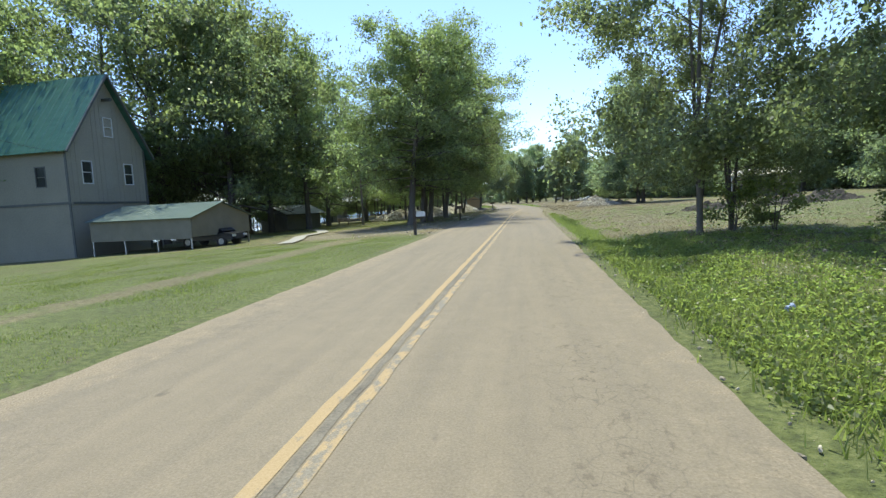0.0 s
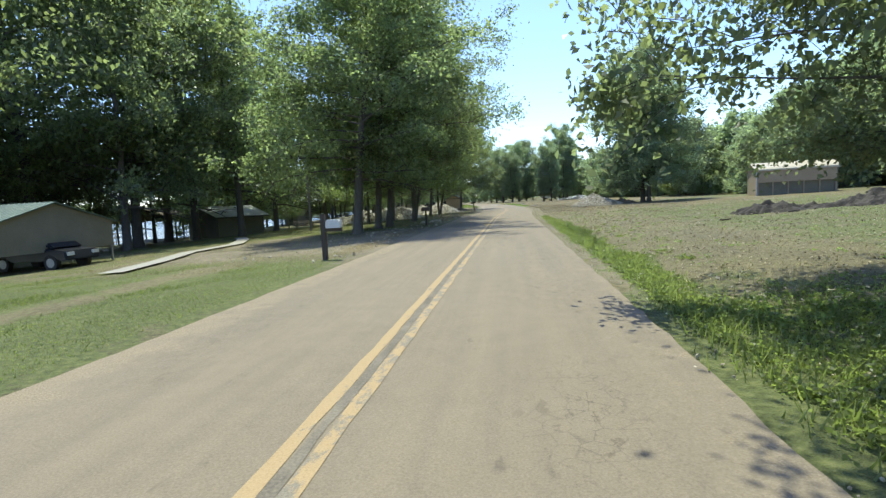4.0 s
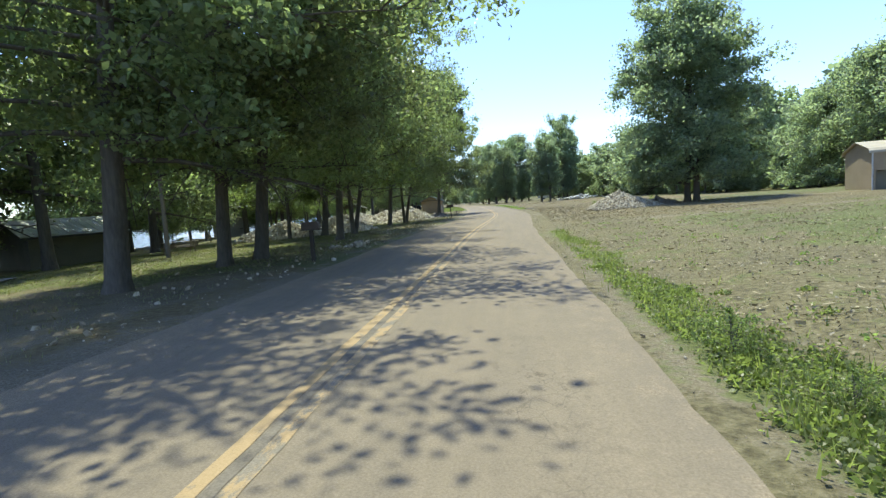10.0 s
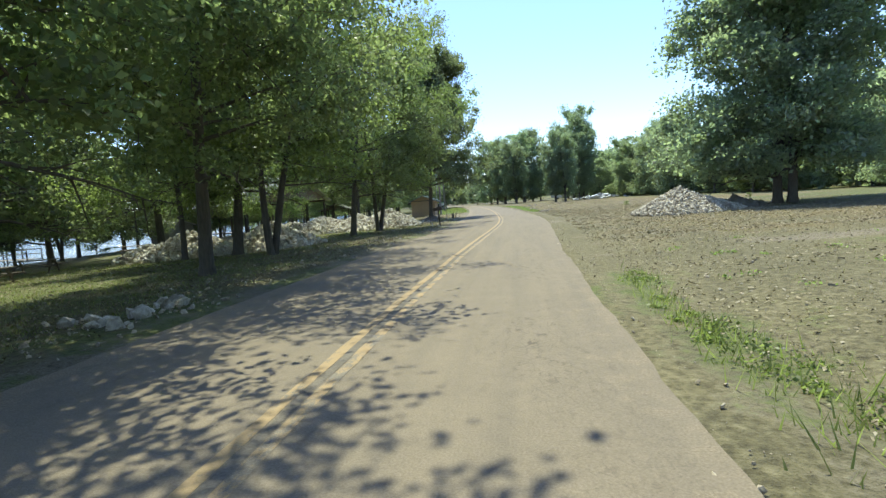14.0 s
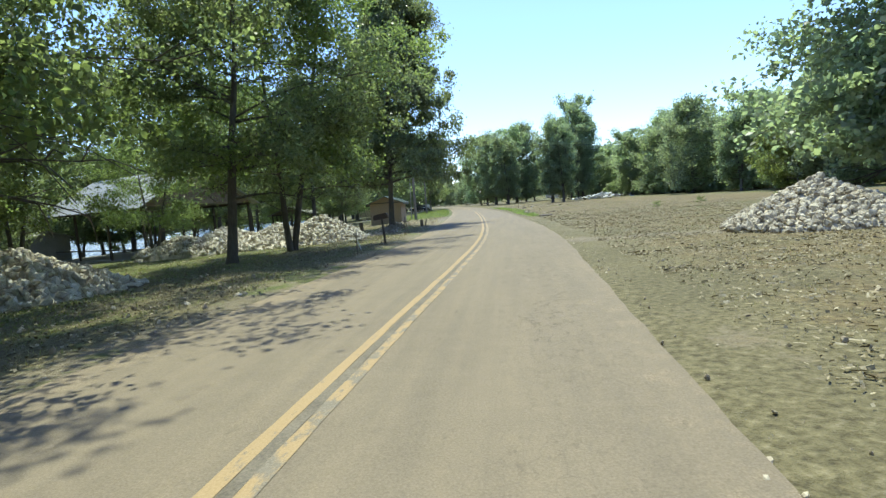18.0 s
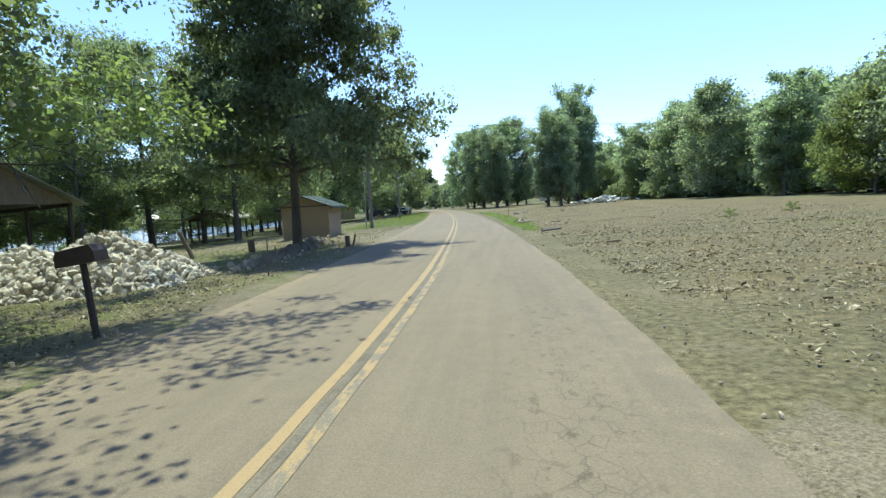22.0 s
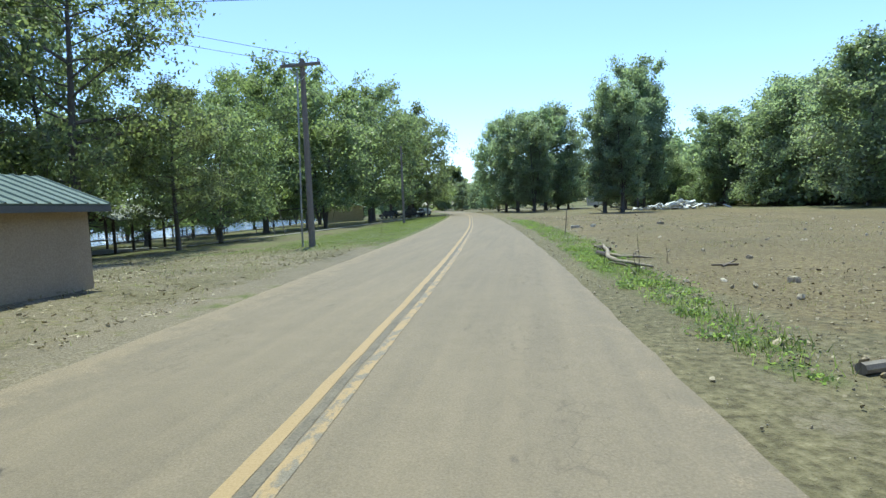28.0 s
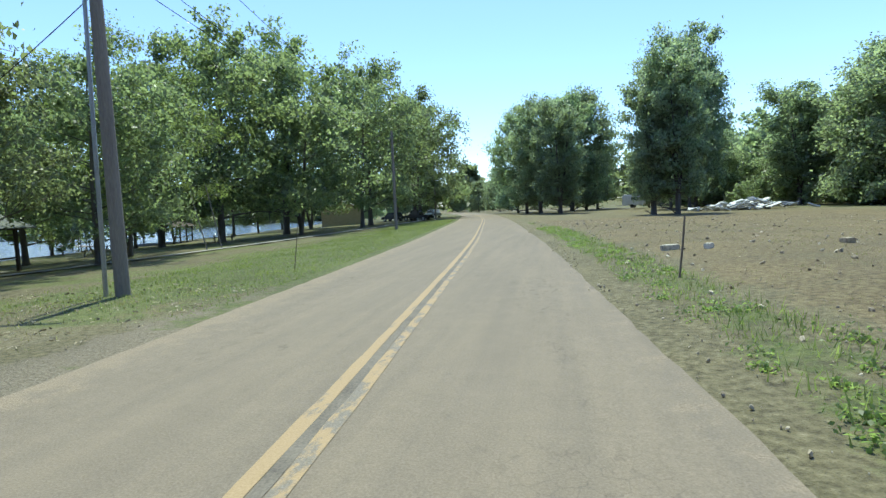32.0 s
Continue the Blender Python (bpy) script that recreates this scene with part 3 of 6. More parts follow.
def tree_arrays(rnd, h, r0, low, spread, shape, limbs, leaves, size, stems=1, clump=0.75, droop=0.0, fork=0.0, splay=0.13, sway=0.0):
    """Bark tubes and leaf corners of one tree. low: where the crown begins, of h. shape(f): the crown's relative radius at a height f of the crown. sway: how far, in metres, the top leans along +x, where the limbs grow longer."""
    verts, faces, tips = [], [], []
    for st in range(stems):
        turn = st * 2 * math.pi / stems + rnd.uniform(-0.5, 0.5)
        lean = Vector((math.cos(turn), math.sin(turn), 0)) * (0.02 if stems == 1 else splay * rnd.uniform(0.7, 1.2)) * h + Vector((sway, 0, 0))
        off = Vector((rnd.uniform(-1, 1), rnd.uniform(-1, 1), 0)) * (0 if stems == 1 else r0 * 1.6)
        hh = h * (1 if st == 0 else rnd.uniform(0.75, 0.95))
        rr = r0 * (1 if stems == 1 else 0.75)
        n = 9
        trunk = []
        for i in range(n + 1):
            f = i / n
            w = Vector((noise.noise(Vector((f * 2.4, st + h, 1.7))), noise.noise(Vector((f * 2.4, st + h, 9.7))), 0)) * 0.05 * h * f
            trunk.append(off + lean * max(0.0, f - fork) / (1 - fork) + w + Vector((0, 0, f * hh * 0.93 - 0.12)))
        rad = [rr * (1.45 if i == 0 else (1 - 0.92 * i / n)) for i in range(n + 1)]
        tube_arrays([trunk[0], trunk[0].lerp(trunk[1], 0.3)] + trunk[1:], [rr * 1.5, rr * 1.08] + [rr * (1 - 0.9 * i / n) + 0.012 for i in range(1, n + 1)], 9, verts, faces)
        m = limbs // stems
        for j in range(m):
            f = (j + rnd.uniform(0.1, 0.9)) / m
            zf = low + (0.97 - low) * f
            k = min(n - 1, int(zf / 0.93 * n * 0.96))
            start = trunk[k].lerp(trunk[k + 1], rnd.random())
            az = j * 2.39996 + rnd.uniform(-0.5, 0.5)
            length = spread * shape(f) * rnd.uniform(0.72, 1.12) * (1 + min(0.2, 0.18 * sway) * math.cos(az))
            up = 0.25 - 0.3 * droop + 0.8 * f + rnd.uniform(-0.12, 0.2)
            d = Vector((math.cos(az), math.sin(az), up * 0.62)).normalized()
            pts = [start]
            for q in range(1, 5):
                d = (d + Vector((rnd.uniform(-0.2, 0.2), rnd.uniform(-0.2, 0.2), rnd.uniform(-0.16, 0.14) - 0.2 * droop * (1 - f)))).normalized()
                pts.append(pts[-1] + d * length / 4)
            lr = max(0.02, rad[k] * 0.42)
            tube_arrays(pts, [lr, lr * 0.7, lr * 0.48, lr * 0.3, lr * 0.14], 5, verts, faces)
            tips += [(pts[1], 0.35), (pts[2], 0.6), (pts[3], 0.8), (pts[4], 1.0)]
            for q in (1, 1, 2, 2, 2, 3, 3, 3):
                e = (d + Vector((rnd.uniform(-1, 1), rnd.uniform(-1, 1), rnd.uniform(-0.5, 0.7)))).normalized()
                s0 = pts[q].lerp(pts[q + 1], rnd.random())
                e1 = s0 + e * length * rnd.uniform(0.22, 0.42)
                tube_arrays([s0, s0.lerp(e1, 0.55) + Vector((0, 0, 0.08)), e1], [lr * 0.3, lr * 0.2, 0.008], 4, verts, faces)
                tips.append((e1, rnd.uniform(0.5, 1.2)))
        tips.append((trunk[-1], 0.4))
    # leaves gather in clumps round the twigs
    rg = np.random.default_rng(rnd.randrange(1 << 30))
    c = np.array([t[0] for t in tips])
    wgt = np.array([t[1] for t in tips])
    pick = rg.choice(len(c), leaves, p=wgt / wgt.sum())
    rad = clump * (0.55 + 0.75 * rg.random(len(c)))[pick]
    off = rg.normal(size=(leaves, 3))
    off *= (rg.random(leaves) ** 0.42 / np.linalg.norm(off, axis=1))[:, None]
    off = np.where(rg.random(leaves)[:, None] < 0.2, off * 1.75, off) * np.array([1.0, 1.0, 0.72])
    pos = c[pick] + off * rad[:, None]
    pos = pos[pos[:, 2] > low * h * (0.68 + 0.35 * rg.random(leaves))]
    co = leaf_quads(rg, pos, size)
    return verts, faces, co


def leaf_quads(rg, pos, size, upward=0.55):
    n = len(pos)
    nrm = rg.normal(size=(n, 3)) + np.array([0, 0, upward])
    nrm /= np.linalg.norm(nrm, axis=1)[:, None]
    a = np.cross(nrm, rg.normal(size=(n, 3)))
    a /= np.linalg.norm(a, axis=1)[:, None]
    b = np.cross(nrm, a)
    s = size * (0.6 + 0.8 * rg.random(n))[:, None]
    fold = nrm * s * 0.16
    return np.stack([pos - a * s * 0.5, pos - b * s * 0.34 + fold, pos + a * s * 0.55, pos + b * s * 0.34 + fold], 1)


def make_tree(name, label, leaf, seed, **kw):
    rnd = random.Random(seed)
    verts, faces, co = tree_arrays(rnd, **kw)
    root = empty(name, (0, 0, 0))
    tagged(root, label, "tree", "trees along the road")
    mesh_object("trunk", verts, faces, M_BARK, root, smooth=True)
    new("crown", fast_mesh("crown", co, 4, leaf)).parent = root
    return root


round_top = lambda f: math.sqrt(max(0.05, 1 - (1.55 * f - 0.6) ** 2)) if f > 0.02 else 0.7
tall_top = lambda f: 0.7 + 0.45 * math.sin(math.pi * min(1, f * 0.8 + 0.12))
cone_top = lambda f: 1.05 - 0.62 * f
egg_top = lambda f: 0.55 + 0.55 * math.sin(math.pi * min(1, f * 0.85 + 0.18)) if f < 0.85 else 0.5
full_top = lambda f: 0.9 + 0.2 * math.sin(math.pi * f) if f < 0.6 else max(0.25, 1.09 - 1.9 * (f - 0.6))
plume_top = lambda f: 0.8 + 0.5 * f if f < 0.4 else 1.0 - 0.75 * (f - 0.4)

PROTO = {
    "maple": make_tree("maple_tree", "broad leafy maple with a dark furrowed trunk", M_MAPLE, 11, h=13.0, r0=0.24, low=0.26, spread=5.3, shape=round_top, limbs=48, leaves=70000, size=0.136, clump=0.74, droop=0.35, sway=1.0),
    "maple_b": make_tree("maple_tree", "dense green maple with low spreading limbs", M_MAPLE, 12, h=13.5, r0=0.22, low=0.26, spread=5.4, shape=round_top, limbs=48, leaves=70000, size=0.136, clump=0.74, droop=0.32, sway=1.1),
    "young": make_tree("shade_tree", "light green several-stemmed tree on the verge", M_BRIGHT, 13, h=9.5, r0=0.15, low=0.31, spread=4.2, shape=round_top, limbs=30, leaves=42000, size=0.107, stems=2, clump=0.6, droop=0.35, sway=0.6),
    "oak": make_tree("oak_tree", "dark green oak with layered ragged limbs", M_OAK, 14, h=14.0, r0=0.22, low=0.22, spread=5.0, shape=cone_top, limbs=90, leaves=115000, size=0.168, clump=0.6, droop=0.15, sway=1.0),
    "cottonwood": make_tree("cottonwood_tree", "tall cottonwood standing in the field, its leaves greyed for haze", M_POPLAR, 31, h=20.0, r0=0.36, low=0.12, spread=5.9, shape=plume_top, limbs=110, leaves=92000, size=0.25, stems=3, clump=0.95, droop=0.2, fork=0.14, splay=0.07),
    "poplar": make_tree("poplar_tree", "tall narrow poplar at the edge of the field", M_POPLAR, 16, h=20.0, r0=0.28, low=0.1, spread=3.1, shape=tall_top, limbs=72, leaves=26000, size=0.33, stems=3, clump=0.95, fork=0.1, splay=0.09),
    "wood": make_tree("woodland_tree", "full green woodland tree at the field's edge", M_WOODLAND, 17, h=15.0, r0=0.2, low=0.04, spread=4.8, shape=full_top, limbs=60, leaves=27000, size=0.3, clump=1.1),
    "roadside": make_tree("roadside_tree", "thin-trunked tree with airy sunlit foliage", M_BRIGHT, 18, h=11.0, r0=0.145, low=0.24, spread=4.9, shape=round_top, limbs=30, leaves=42000, size=0.115, stems=1, clump=0.66, droop=0.3, sway=0.3),
    "slender": make_tree("shade_tree", "slender tree with open branching and sparse leaves", M_OAK, 27, h=11.5, r0=0.115, low=0.14, spread=4.6, shape=round_top, limbs=39, leaves=42000, size=0.12, stems=3, clump=0.6, droop=0.1, fork=0.06, splay=0.1),
    "light_wood": make_tree("woodland_tree", "low yellow-green tree before the darker woods", M_BRIGHT, 24, h=11.0, r0=0.18, low=0.05, spread=4.4, shape=full_top, limbs=36, leaves=20000, size=0.25, clump=0.85),
    "far_maple": make_tree("maple_tree", "tall full maple behind the buildings", M_MAPLE, 22, h=13.0, r0=0.24, low=0.22, spread=5.2, shape=round_top, limbs=36, leaves=22000, size=0.18, clump=0.75, droop=0.3),
    "far_oak": make_tree("oak_tree", "dark oak standing by the river", M_OAK, 23, h=14.0, r0=0.24, low=0.18, spread=5.0, shape=egg_top, limbs=40, leaves=24000, size=0.2, clump=0.75, droop=0.2),
    "river": make_tree("riverside_tree", "low-branched leaning tree on the river bank", M_OAK, 19, h=12.0, r0=0.2, low=0.16, spread=4.8, shape=full_top, limbs=36, leaves=18000, size=0.24, stems=2, clump=0.8, droop=0.1, splay=0.12),
    "river_b": make_tree("riverside_tree", "dark spreading tree by the water", M_MAPLE, 20, h=13.0, r0=0.24, low=0.17, spread=5.4, shape=full_top, limbs=36, leaves=18000, size=0.24, stems=1, clump=0.8, droop=0.1),
    "bush": make_tree("bush", "leafy young bush with thin stems", M_BRIGHT, 21, h=2.4, r0=0.025, low=0.1, spread=1.5, shape=full_top, limbs=18, leaves=1500, size=0.13, stems=3, clump=0.3),
}
used = set()


def plant(kind, px, py, scale=1.0, tall=1.0, rz=None):
    p = spot(px, py)
    rz = (px * 77.7 + py * 31.3) % 360 if rz is None else rz
    if kind in ("maple", "maple_b", "young", "roadside"):            # these lean out over the road
        rz = (0 if px < 0 else 90) + (rz % 80) - 40
    m = Matrix.LocRotScale(p, Euler((0, 0, radians(rz))), (scale, scale, scale * tall))
    if kind not in used:
        used.add(kind)
        PROTO[kind].matrix_basis = m
        return PROTO[kind]
    ob = copy_thing(PROTO[kind], Matrix.Identity(4))
    ob.matrix_basis = m
    return ob


TREES = [
    # beside the road, river side
    ("maple", -8.8, 39.0, 1.28, 0.95), ("maple_b", -8.8, 43.7, 1.15, 0.98), ("maple", -8.5, 45.6, 1.15, 1.0), ("maple_b", -8.3, 54.0, 1.0, 1.1),
    ("young", -9.35, 60.0, 1.45, 1.05), ("maple", -12.2, 62.4, 1.05, 1.1), ("roadside", -14.6, 62.0, 1.0, 1.1), ("maple_b", -9.6, 71.4, 0.95, 1.05),
    ("young", -9.0, 75.2, 1.4, 1.05), ("oak", -7.5, 88.75, 0.97, 1.28, -35),
    # behind the barn and among the cabins
    ("far_maple", -27.5, 45.0, 1.7, 1.1), ("far_maple", -31.0, 40.0, 1.8, 1.15), ("far_oak", -30.0, 52.0, 1.6, 1.1), ("far_maple", -22.5, 51.0, 1.35, 1.15), ("far_maple", -22.5, 71.0, 1.15, 1.1), 
    ("far_oak", -24.5, 61.5, 1.3, 1.1), ("far_maple", -38.0, 44.0, 1.8, 1.15), ("far_maple", -27.0, 51.5, 1.5, 1.2), ("far_oak", -25.5, 41.5, 1.25, 1.2), ("far_maple", -40.0, 30.0, 1.6, 1.1), ("far_maple", -45.0, 37.0, 1.7, 1.2), ("far_maple", -43.0, 21.0, 1.5, 1.15), ("far_maple", -30.0, 66.0, 1.3, 1.1), ("far_maple", -38.0, 70.0, 1.3, 1.0),
    ("young", -21.5, 74.0, 1.0, 1.15), ("young", -18.8, 79.5, 0.85, 1.0), ("far_maple", -31.0, 97.0, 1.2, 1.0), ("far_maple", -26.5, 99.0, 0.9, 1.1),
    ("far_maple", -28.0, 108.0, 1.2, 1.2), ("far_oak", -25.5, 111.5, 0.95, 1.2), ("far_maple", -28.0, 103.0, 1.1, 1.2), ("far_maple", -21.0, 109.0, 1.15, 1.2), ("far_oak", -19.2, 113.6, 0.64, 1.15), ("river", -21.2, 120.5, 0.85, 1.05), ("river_b", -30.5, 124.6, 0.8, 1.0), ("young", -25.4, 126.5, 1.3, 1.0),
    ("river", -33.0, 138.0, 1.37, 1.05), ("river_b", -28.5, 140.0, 1.42, 1.05), ("river", -24.0, 146.0, 1.42, 1.05), ("river_b", -29.0, 152.0, 1.57, 1.1), ("river", -22.5, 158.0, 1.42, 1.15),
    ("river_b", -25.0, 168.0, 1.57, 1.15), ("river", -21.5, 178.0, 1.57, 1.1), ("river_b", -24.0, 192.0, 1.57, 1.1), ("river_b", -31.0, 200.0, 1.57, 1.1), ("river", -36.0, 172.0, 1.47, 1.1),
    # field side
    ("slender", 5.6, 17.3, 1.05, 1.15), ("slender", 6.8, 18.6, 0.7, 1.1), ("slender", 9.6, 12.6, 1.0, 1.15), ("roadside", 8.9, 4.6, 1.1, 1.0), ("cottonwood", 15.4, 71.0, 0.96, 1.0), ("light_wood", 32.0, 114.0, 0.9, 1.0), ("light_wood", 33.5, 119.0, 0.7, 1.0),
    ("poplar", 9.1, 153.4, 0.72, 1.15), ("poplar", 11.2, 152.0, 0.75, 1.2), ("poplar", 17.2, 170.0, 0.97, 1.36), ("poplar", 16.0, 168.0, 0.85, 1.1), ("poplar", 15.4, 175.0, 0.95, 1.2),
    ("poplar", -2.0, 186.0, 1.0, 1.06), ("poplar", -4.5, 192.0, 0.85, 0.95), ("poplar", 1.0, 178.0, 0.95, 1.0), ("poplar", 3.5, 196.0, 1.1, 1.1), ("wood", -7.0, 205.0, 1.2, 1.2), ("wood", 6.0, 200.0, 1.3, 1.2),
]
for row in TREES:
    plant(*row)
# trees and saplings that line the river bank, kept clear of the shelters
rnd = random.Random(8)
SHELTERS = [(-36.0, 59.0), (-25.3, 88.0), (-30.5, 88.5), (-26.75, 117.0), (-42.0, 148.0)]
for k in range(53):
    py = 36 + k * 2.9 + rnd.uniform(-1, 1)
    px = float(centre(py * U)) / U - (37.0 if k % 2 else 31.0 + 2 * (k % 3)) + rnd.uniform(-1.3, 1.3)
    if min(math.hypot(px - a, py - b) for a, b in SHELTERS) > 6.0 and (py < 112 or k % 5 < 2):
        plant("river" if k % 3 else "river_b", px, py, rnd.uniform(0.7, 1.05), rnd.uniform(0.9, 1.1))
for px, py, sc in ((2.54, 29.7, 0.18), (2.4, 32.8, 0.2), (2.66, 29.4, 0.15), (2.66, 31.6, 0.14), (2.5, 26.3, 0.16), (6.7, 17.8, 0.8), (7.7, 17.4, 0.8), (8.2, 12.3, 0.6), (16.0, 85.2, 0.28), (15.0, 94.3, 0.25), (11.2, 92.0, 0.22), (20.5, 88.0, 0.22), (-38.6, 66.0, 1.0), (-37.5, 82.0, 0.9), (-39.0, 101.0, 1.0), (-40.5, 114.0, 1.1), (-41.0, 128.0, 1.1), (-42.0, 137.0, 1.0)):
    plant("bush", px, py, sc)
# woods round the field: the nearest rows stand as trees of their own
EDGE = [(40, 52), (39, 60), (41, 70), (38, 78), (40, 87), (36, 94), (38, 103), (34, 110), (36, 118), (33, 126), (35, 134), (31, 141), (34, 149), (29, 156), (33, 163), (27, 166), (29, 174), (24, 180),
        (44, 44), (20, 186), (15, 192), (10, 208), (-13, 232), (-20, 246), (-30, 262), (-44, 276), (-52, 262), (-40, 240), (-46, 224)]
rnd = random.Random(5)
for k, (px, py) in enumerate(EDGE):
    big = 1.1 if 138 < py < 170 else 0.78 if 90 < py else 1.0
    plant("wood" if k % 3 else "poplar", px + rnd.uniform(-1.5, 1.5), py + rnd.uniform(-2, 2), rnd.uniform(0.85, 1.2) * big, rnd.uniform(0.9, 1.1) * (0.82 if k % 3 == 0 else 1))


def far_woods(name, spots, label, leaf, seed, count=800, leaf_size=1.3):
    rg = np.random.default_rng(seed)
    kinds = [tree_arrays(random.Random(seed + k), h=14.0, r0=0.2, low=0.06, spread=4.6, shape=round_top, limbs=14, leaves=count, size=leaf_size, clump=1.5)[2] for k in range(3)]
    out = []
    for x, y, sc in spots:
        a = rg.random() * 6.283
        R = np.array([[math.cos(a), -math.sin(a), 0], [math.sin(a), math.cos(a), 0], [0, 0, 1]])
        out.append(kinds[rg.integers(3)] @ R.T * sc + np.array([x, y, gz(x, y) if abs(x) < 300 else -1.0]))
    return tagged(new(name, fast_mesh(name, np.concatenate(out), 4, leaf)), label, "woods", kind="stuff")


hill = []
for _ in range(200):
    y = rnd.uniform(35, 300)
    s = rnd.uniform(49, 118)
    hill.append((float(centre(y)) * 0.4 + s, y, rnd.uniform(0.75, 1.2)))
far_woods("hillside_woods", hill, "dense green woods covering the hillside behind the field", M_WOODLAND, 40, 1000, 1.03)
under = []
for k in range(420):
    y = rnd.uniform(50, 215)
    edge_x = float(np.interp(y, [50, 100, 150, 190, 215], [46, 43, 37, 31, 20]))
    under.append((edge_x + rnd.uniform(-1.5, 9), y, rnd.uniform(0.14, 0.32)))
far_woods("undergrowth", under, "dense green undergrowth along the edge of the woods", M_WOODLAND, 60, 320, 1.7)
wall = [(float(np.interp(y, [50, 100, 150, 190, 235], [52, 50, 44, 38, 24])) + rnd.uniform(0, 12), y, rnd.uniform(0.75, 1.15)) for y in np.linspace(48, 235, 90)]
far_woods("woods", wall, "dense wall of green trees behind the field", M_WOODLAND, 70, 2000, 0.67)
bank = [(-rnd.uniform(395, 430), -150 + k * 2.6, rnd.uniform(0.75, 1.15)) for k in range(290)]
bank += [(rnd.uniform(-160, 60), rnd.uniform(300, 420), rnd.uniform(0.8, 1.3)) for _ in range(110)]
far_woods("distant_woods", bank, "hazy line of distant trees across the river", M_OAK, 50, 320, 2.2)


# ---- buildings ----
def windowed_wall(name, w, h, t, holes, mat, parent, m, gable=0.0, peak=None):
    """A wall w wide and h high in its own x-z plane, t thick, with openings that go through; gable: extra height at mid-width."""
    xs = sorted({0.0, w, *(v for a in holes for v in (a[0], a[2]))})
    zs = sorted({0.0, h, *(v for a in holes for v in (a[1], a[3]) if v <= h)})
    bm = bmesh.new()
    for x0, x1 in zip(xs, xs[1:]):
        for z0, z1 in zip(zs, zs[1:]):
            cx, cz = (x0 + x1) / 2, (z0 + z1) / 2
            if any(a[0] < cx < a[2] and a[1] < cz < a[3] for a in holes):
                continue
            b = box(x0, 0, z0, x1, t, z1)
            tmp = bpy.data.meshes.new("tmp")
            b.to_mesh(tmp)
            b.free()
            bm.from_mesh(tmp)
            bpy.data.meshes.remove(tmp)
    if gable:
        vs = [bm.verts.new(p) for p in ((0, 0, h), (w, 0, h), (w / 2, 0, h + gable), (0, t, h), (w, t, h), (w / 2, t, h + gable))]
        for f in ((0, 1, 2), (5, 4, 3), (0, 2, 5, 3), (1, 4, 5, 2)):
            bm.faces.new([vs[i] for i in f])
    bmesh.ops.transform(bm, matrix=m, verts=bm.verts[:])
    bmesh.ops.remove_doubles(bm, verts=bm.verts[:], dist=0.0005)
    return part(name, bm, mat, parent)


def ribbed_slab(x0, y0, z0, x1, y1, z1, t=0.05, rib=0.45, along="y"):
    """A sloping metal sheet from edge (x0, z0) to edge (x1, z1), running from y0 to y1, with raised ribs down the slope."""
    bm = bmesh.new()
    n = max(2, int(abs(y1 - y0) / rib))
    d = Vector((x1 - x0, 0, z1 - z0))
    up = Vector((-d.z, 0, d.x)).normalized()
    if up.z < 0:
        up = -up
    prof = []
    for i in range(n):
        a, b = y0 + (y1 - y0) * i / n, y0 + (y1 - y0) * (i + 1) / n
        w = (b - a) * 0.08
        prof += [(a, 0.0), (b - 3 * w, 0.0), (b - 2 * w, 0.03), (b - w, 0.03)]
    prof.append((y1, 0.0))
    top = [[bm.verts.new(Vector((x, y, z)) + up * (t + r)) for y, r in prof] for x, z in ((x0, z0), (x1, z1))]
    bot = [[bm.verts.new(Vector((x, y, z))) for y in (y0, y1)] for x, z in ((x0, z0), (x1, z1))]
    for i in range(len(prof) - 1):
        bm.faces.new((top[0][i], top[0][i + 1], top[1][i + 1], top[1][i]))
    bm.faces.new((bot[0][0], bot[1][0], bot[1][1], bot[0][1]))
    bm.faces.new((bot[0][0], *top[0][::1], bot[0][1]))
    bm.faces.new((bot[1][0], *top[1][::1], bot[1][1]))
    bm.faces.new((bot[0][0], top[0][0], top[1][0], bot[1][0]))
    bm.faces.new((bot[0][1], top[0][-1], top[1][-1], bot[1][1]))
    bmesh.ops.recalc_face_normals(bm, faces=bm.faces[:])
    return bm


def window_in(parent, m, w, h, mat=None):
    """A framed window whose lower corner is the origin of m, x along the wall, y into it."""
    bm = bmesh.new()
    fr = []
    for x0, z0, x1, z1 in ((-0.07, -0.07, 0.0, h + 0.07), (w, -0.07, w + 0.07, h + 0.07), (0.0, -0.07, w, 0.0), (0.0, h, w, h + 0.07), (0.0, h / 2 - 0.025, w, h / 2 + 0.025)):
        b = box(x0, -0.03, z0, x1, 0.05, z1)
        tmp = bpy.data.meshes.new("tmp")
        b.to_mesh(tmp)
        b.free()
        bm.from_mesh(tmp)
        bpy.data.meshes.remove(tmp)
    bmesh.ops.transform(bm, matrix=m, verts=bm.verts[:])
    win = part("window", bm, mat or M_TRIM, parent, "small framed window")
    b = box(0.0, 0.055, 0.0, w, 0.07, h)
    bmesh.ops.transform(b, matrix=m, verts=b.verts[:])
    part("pane", b, M_GLASS, win)
    return win


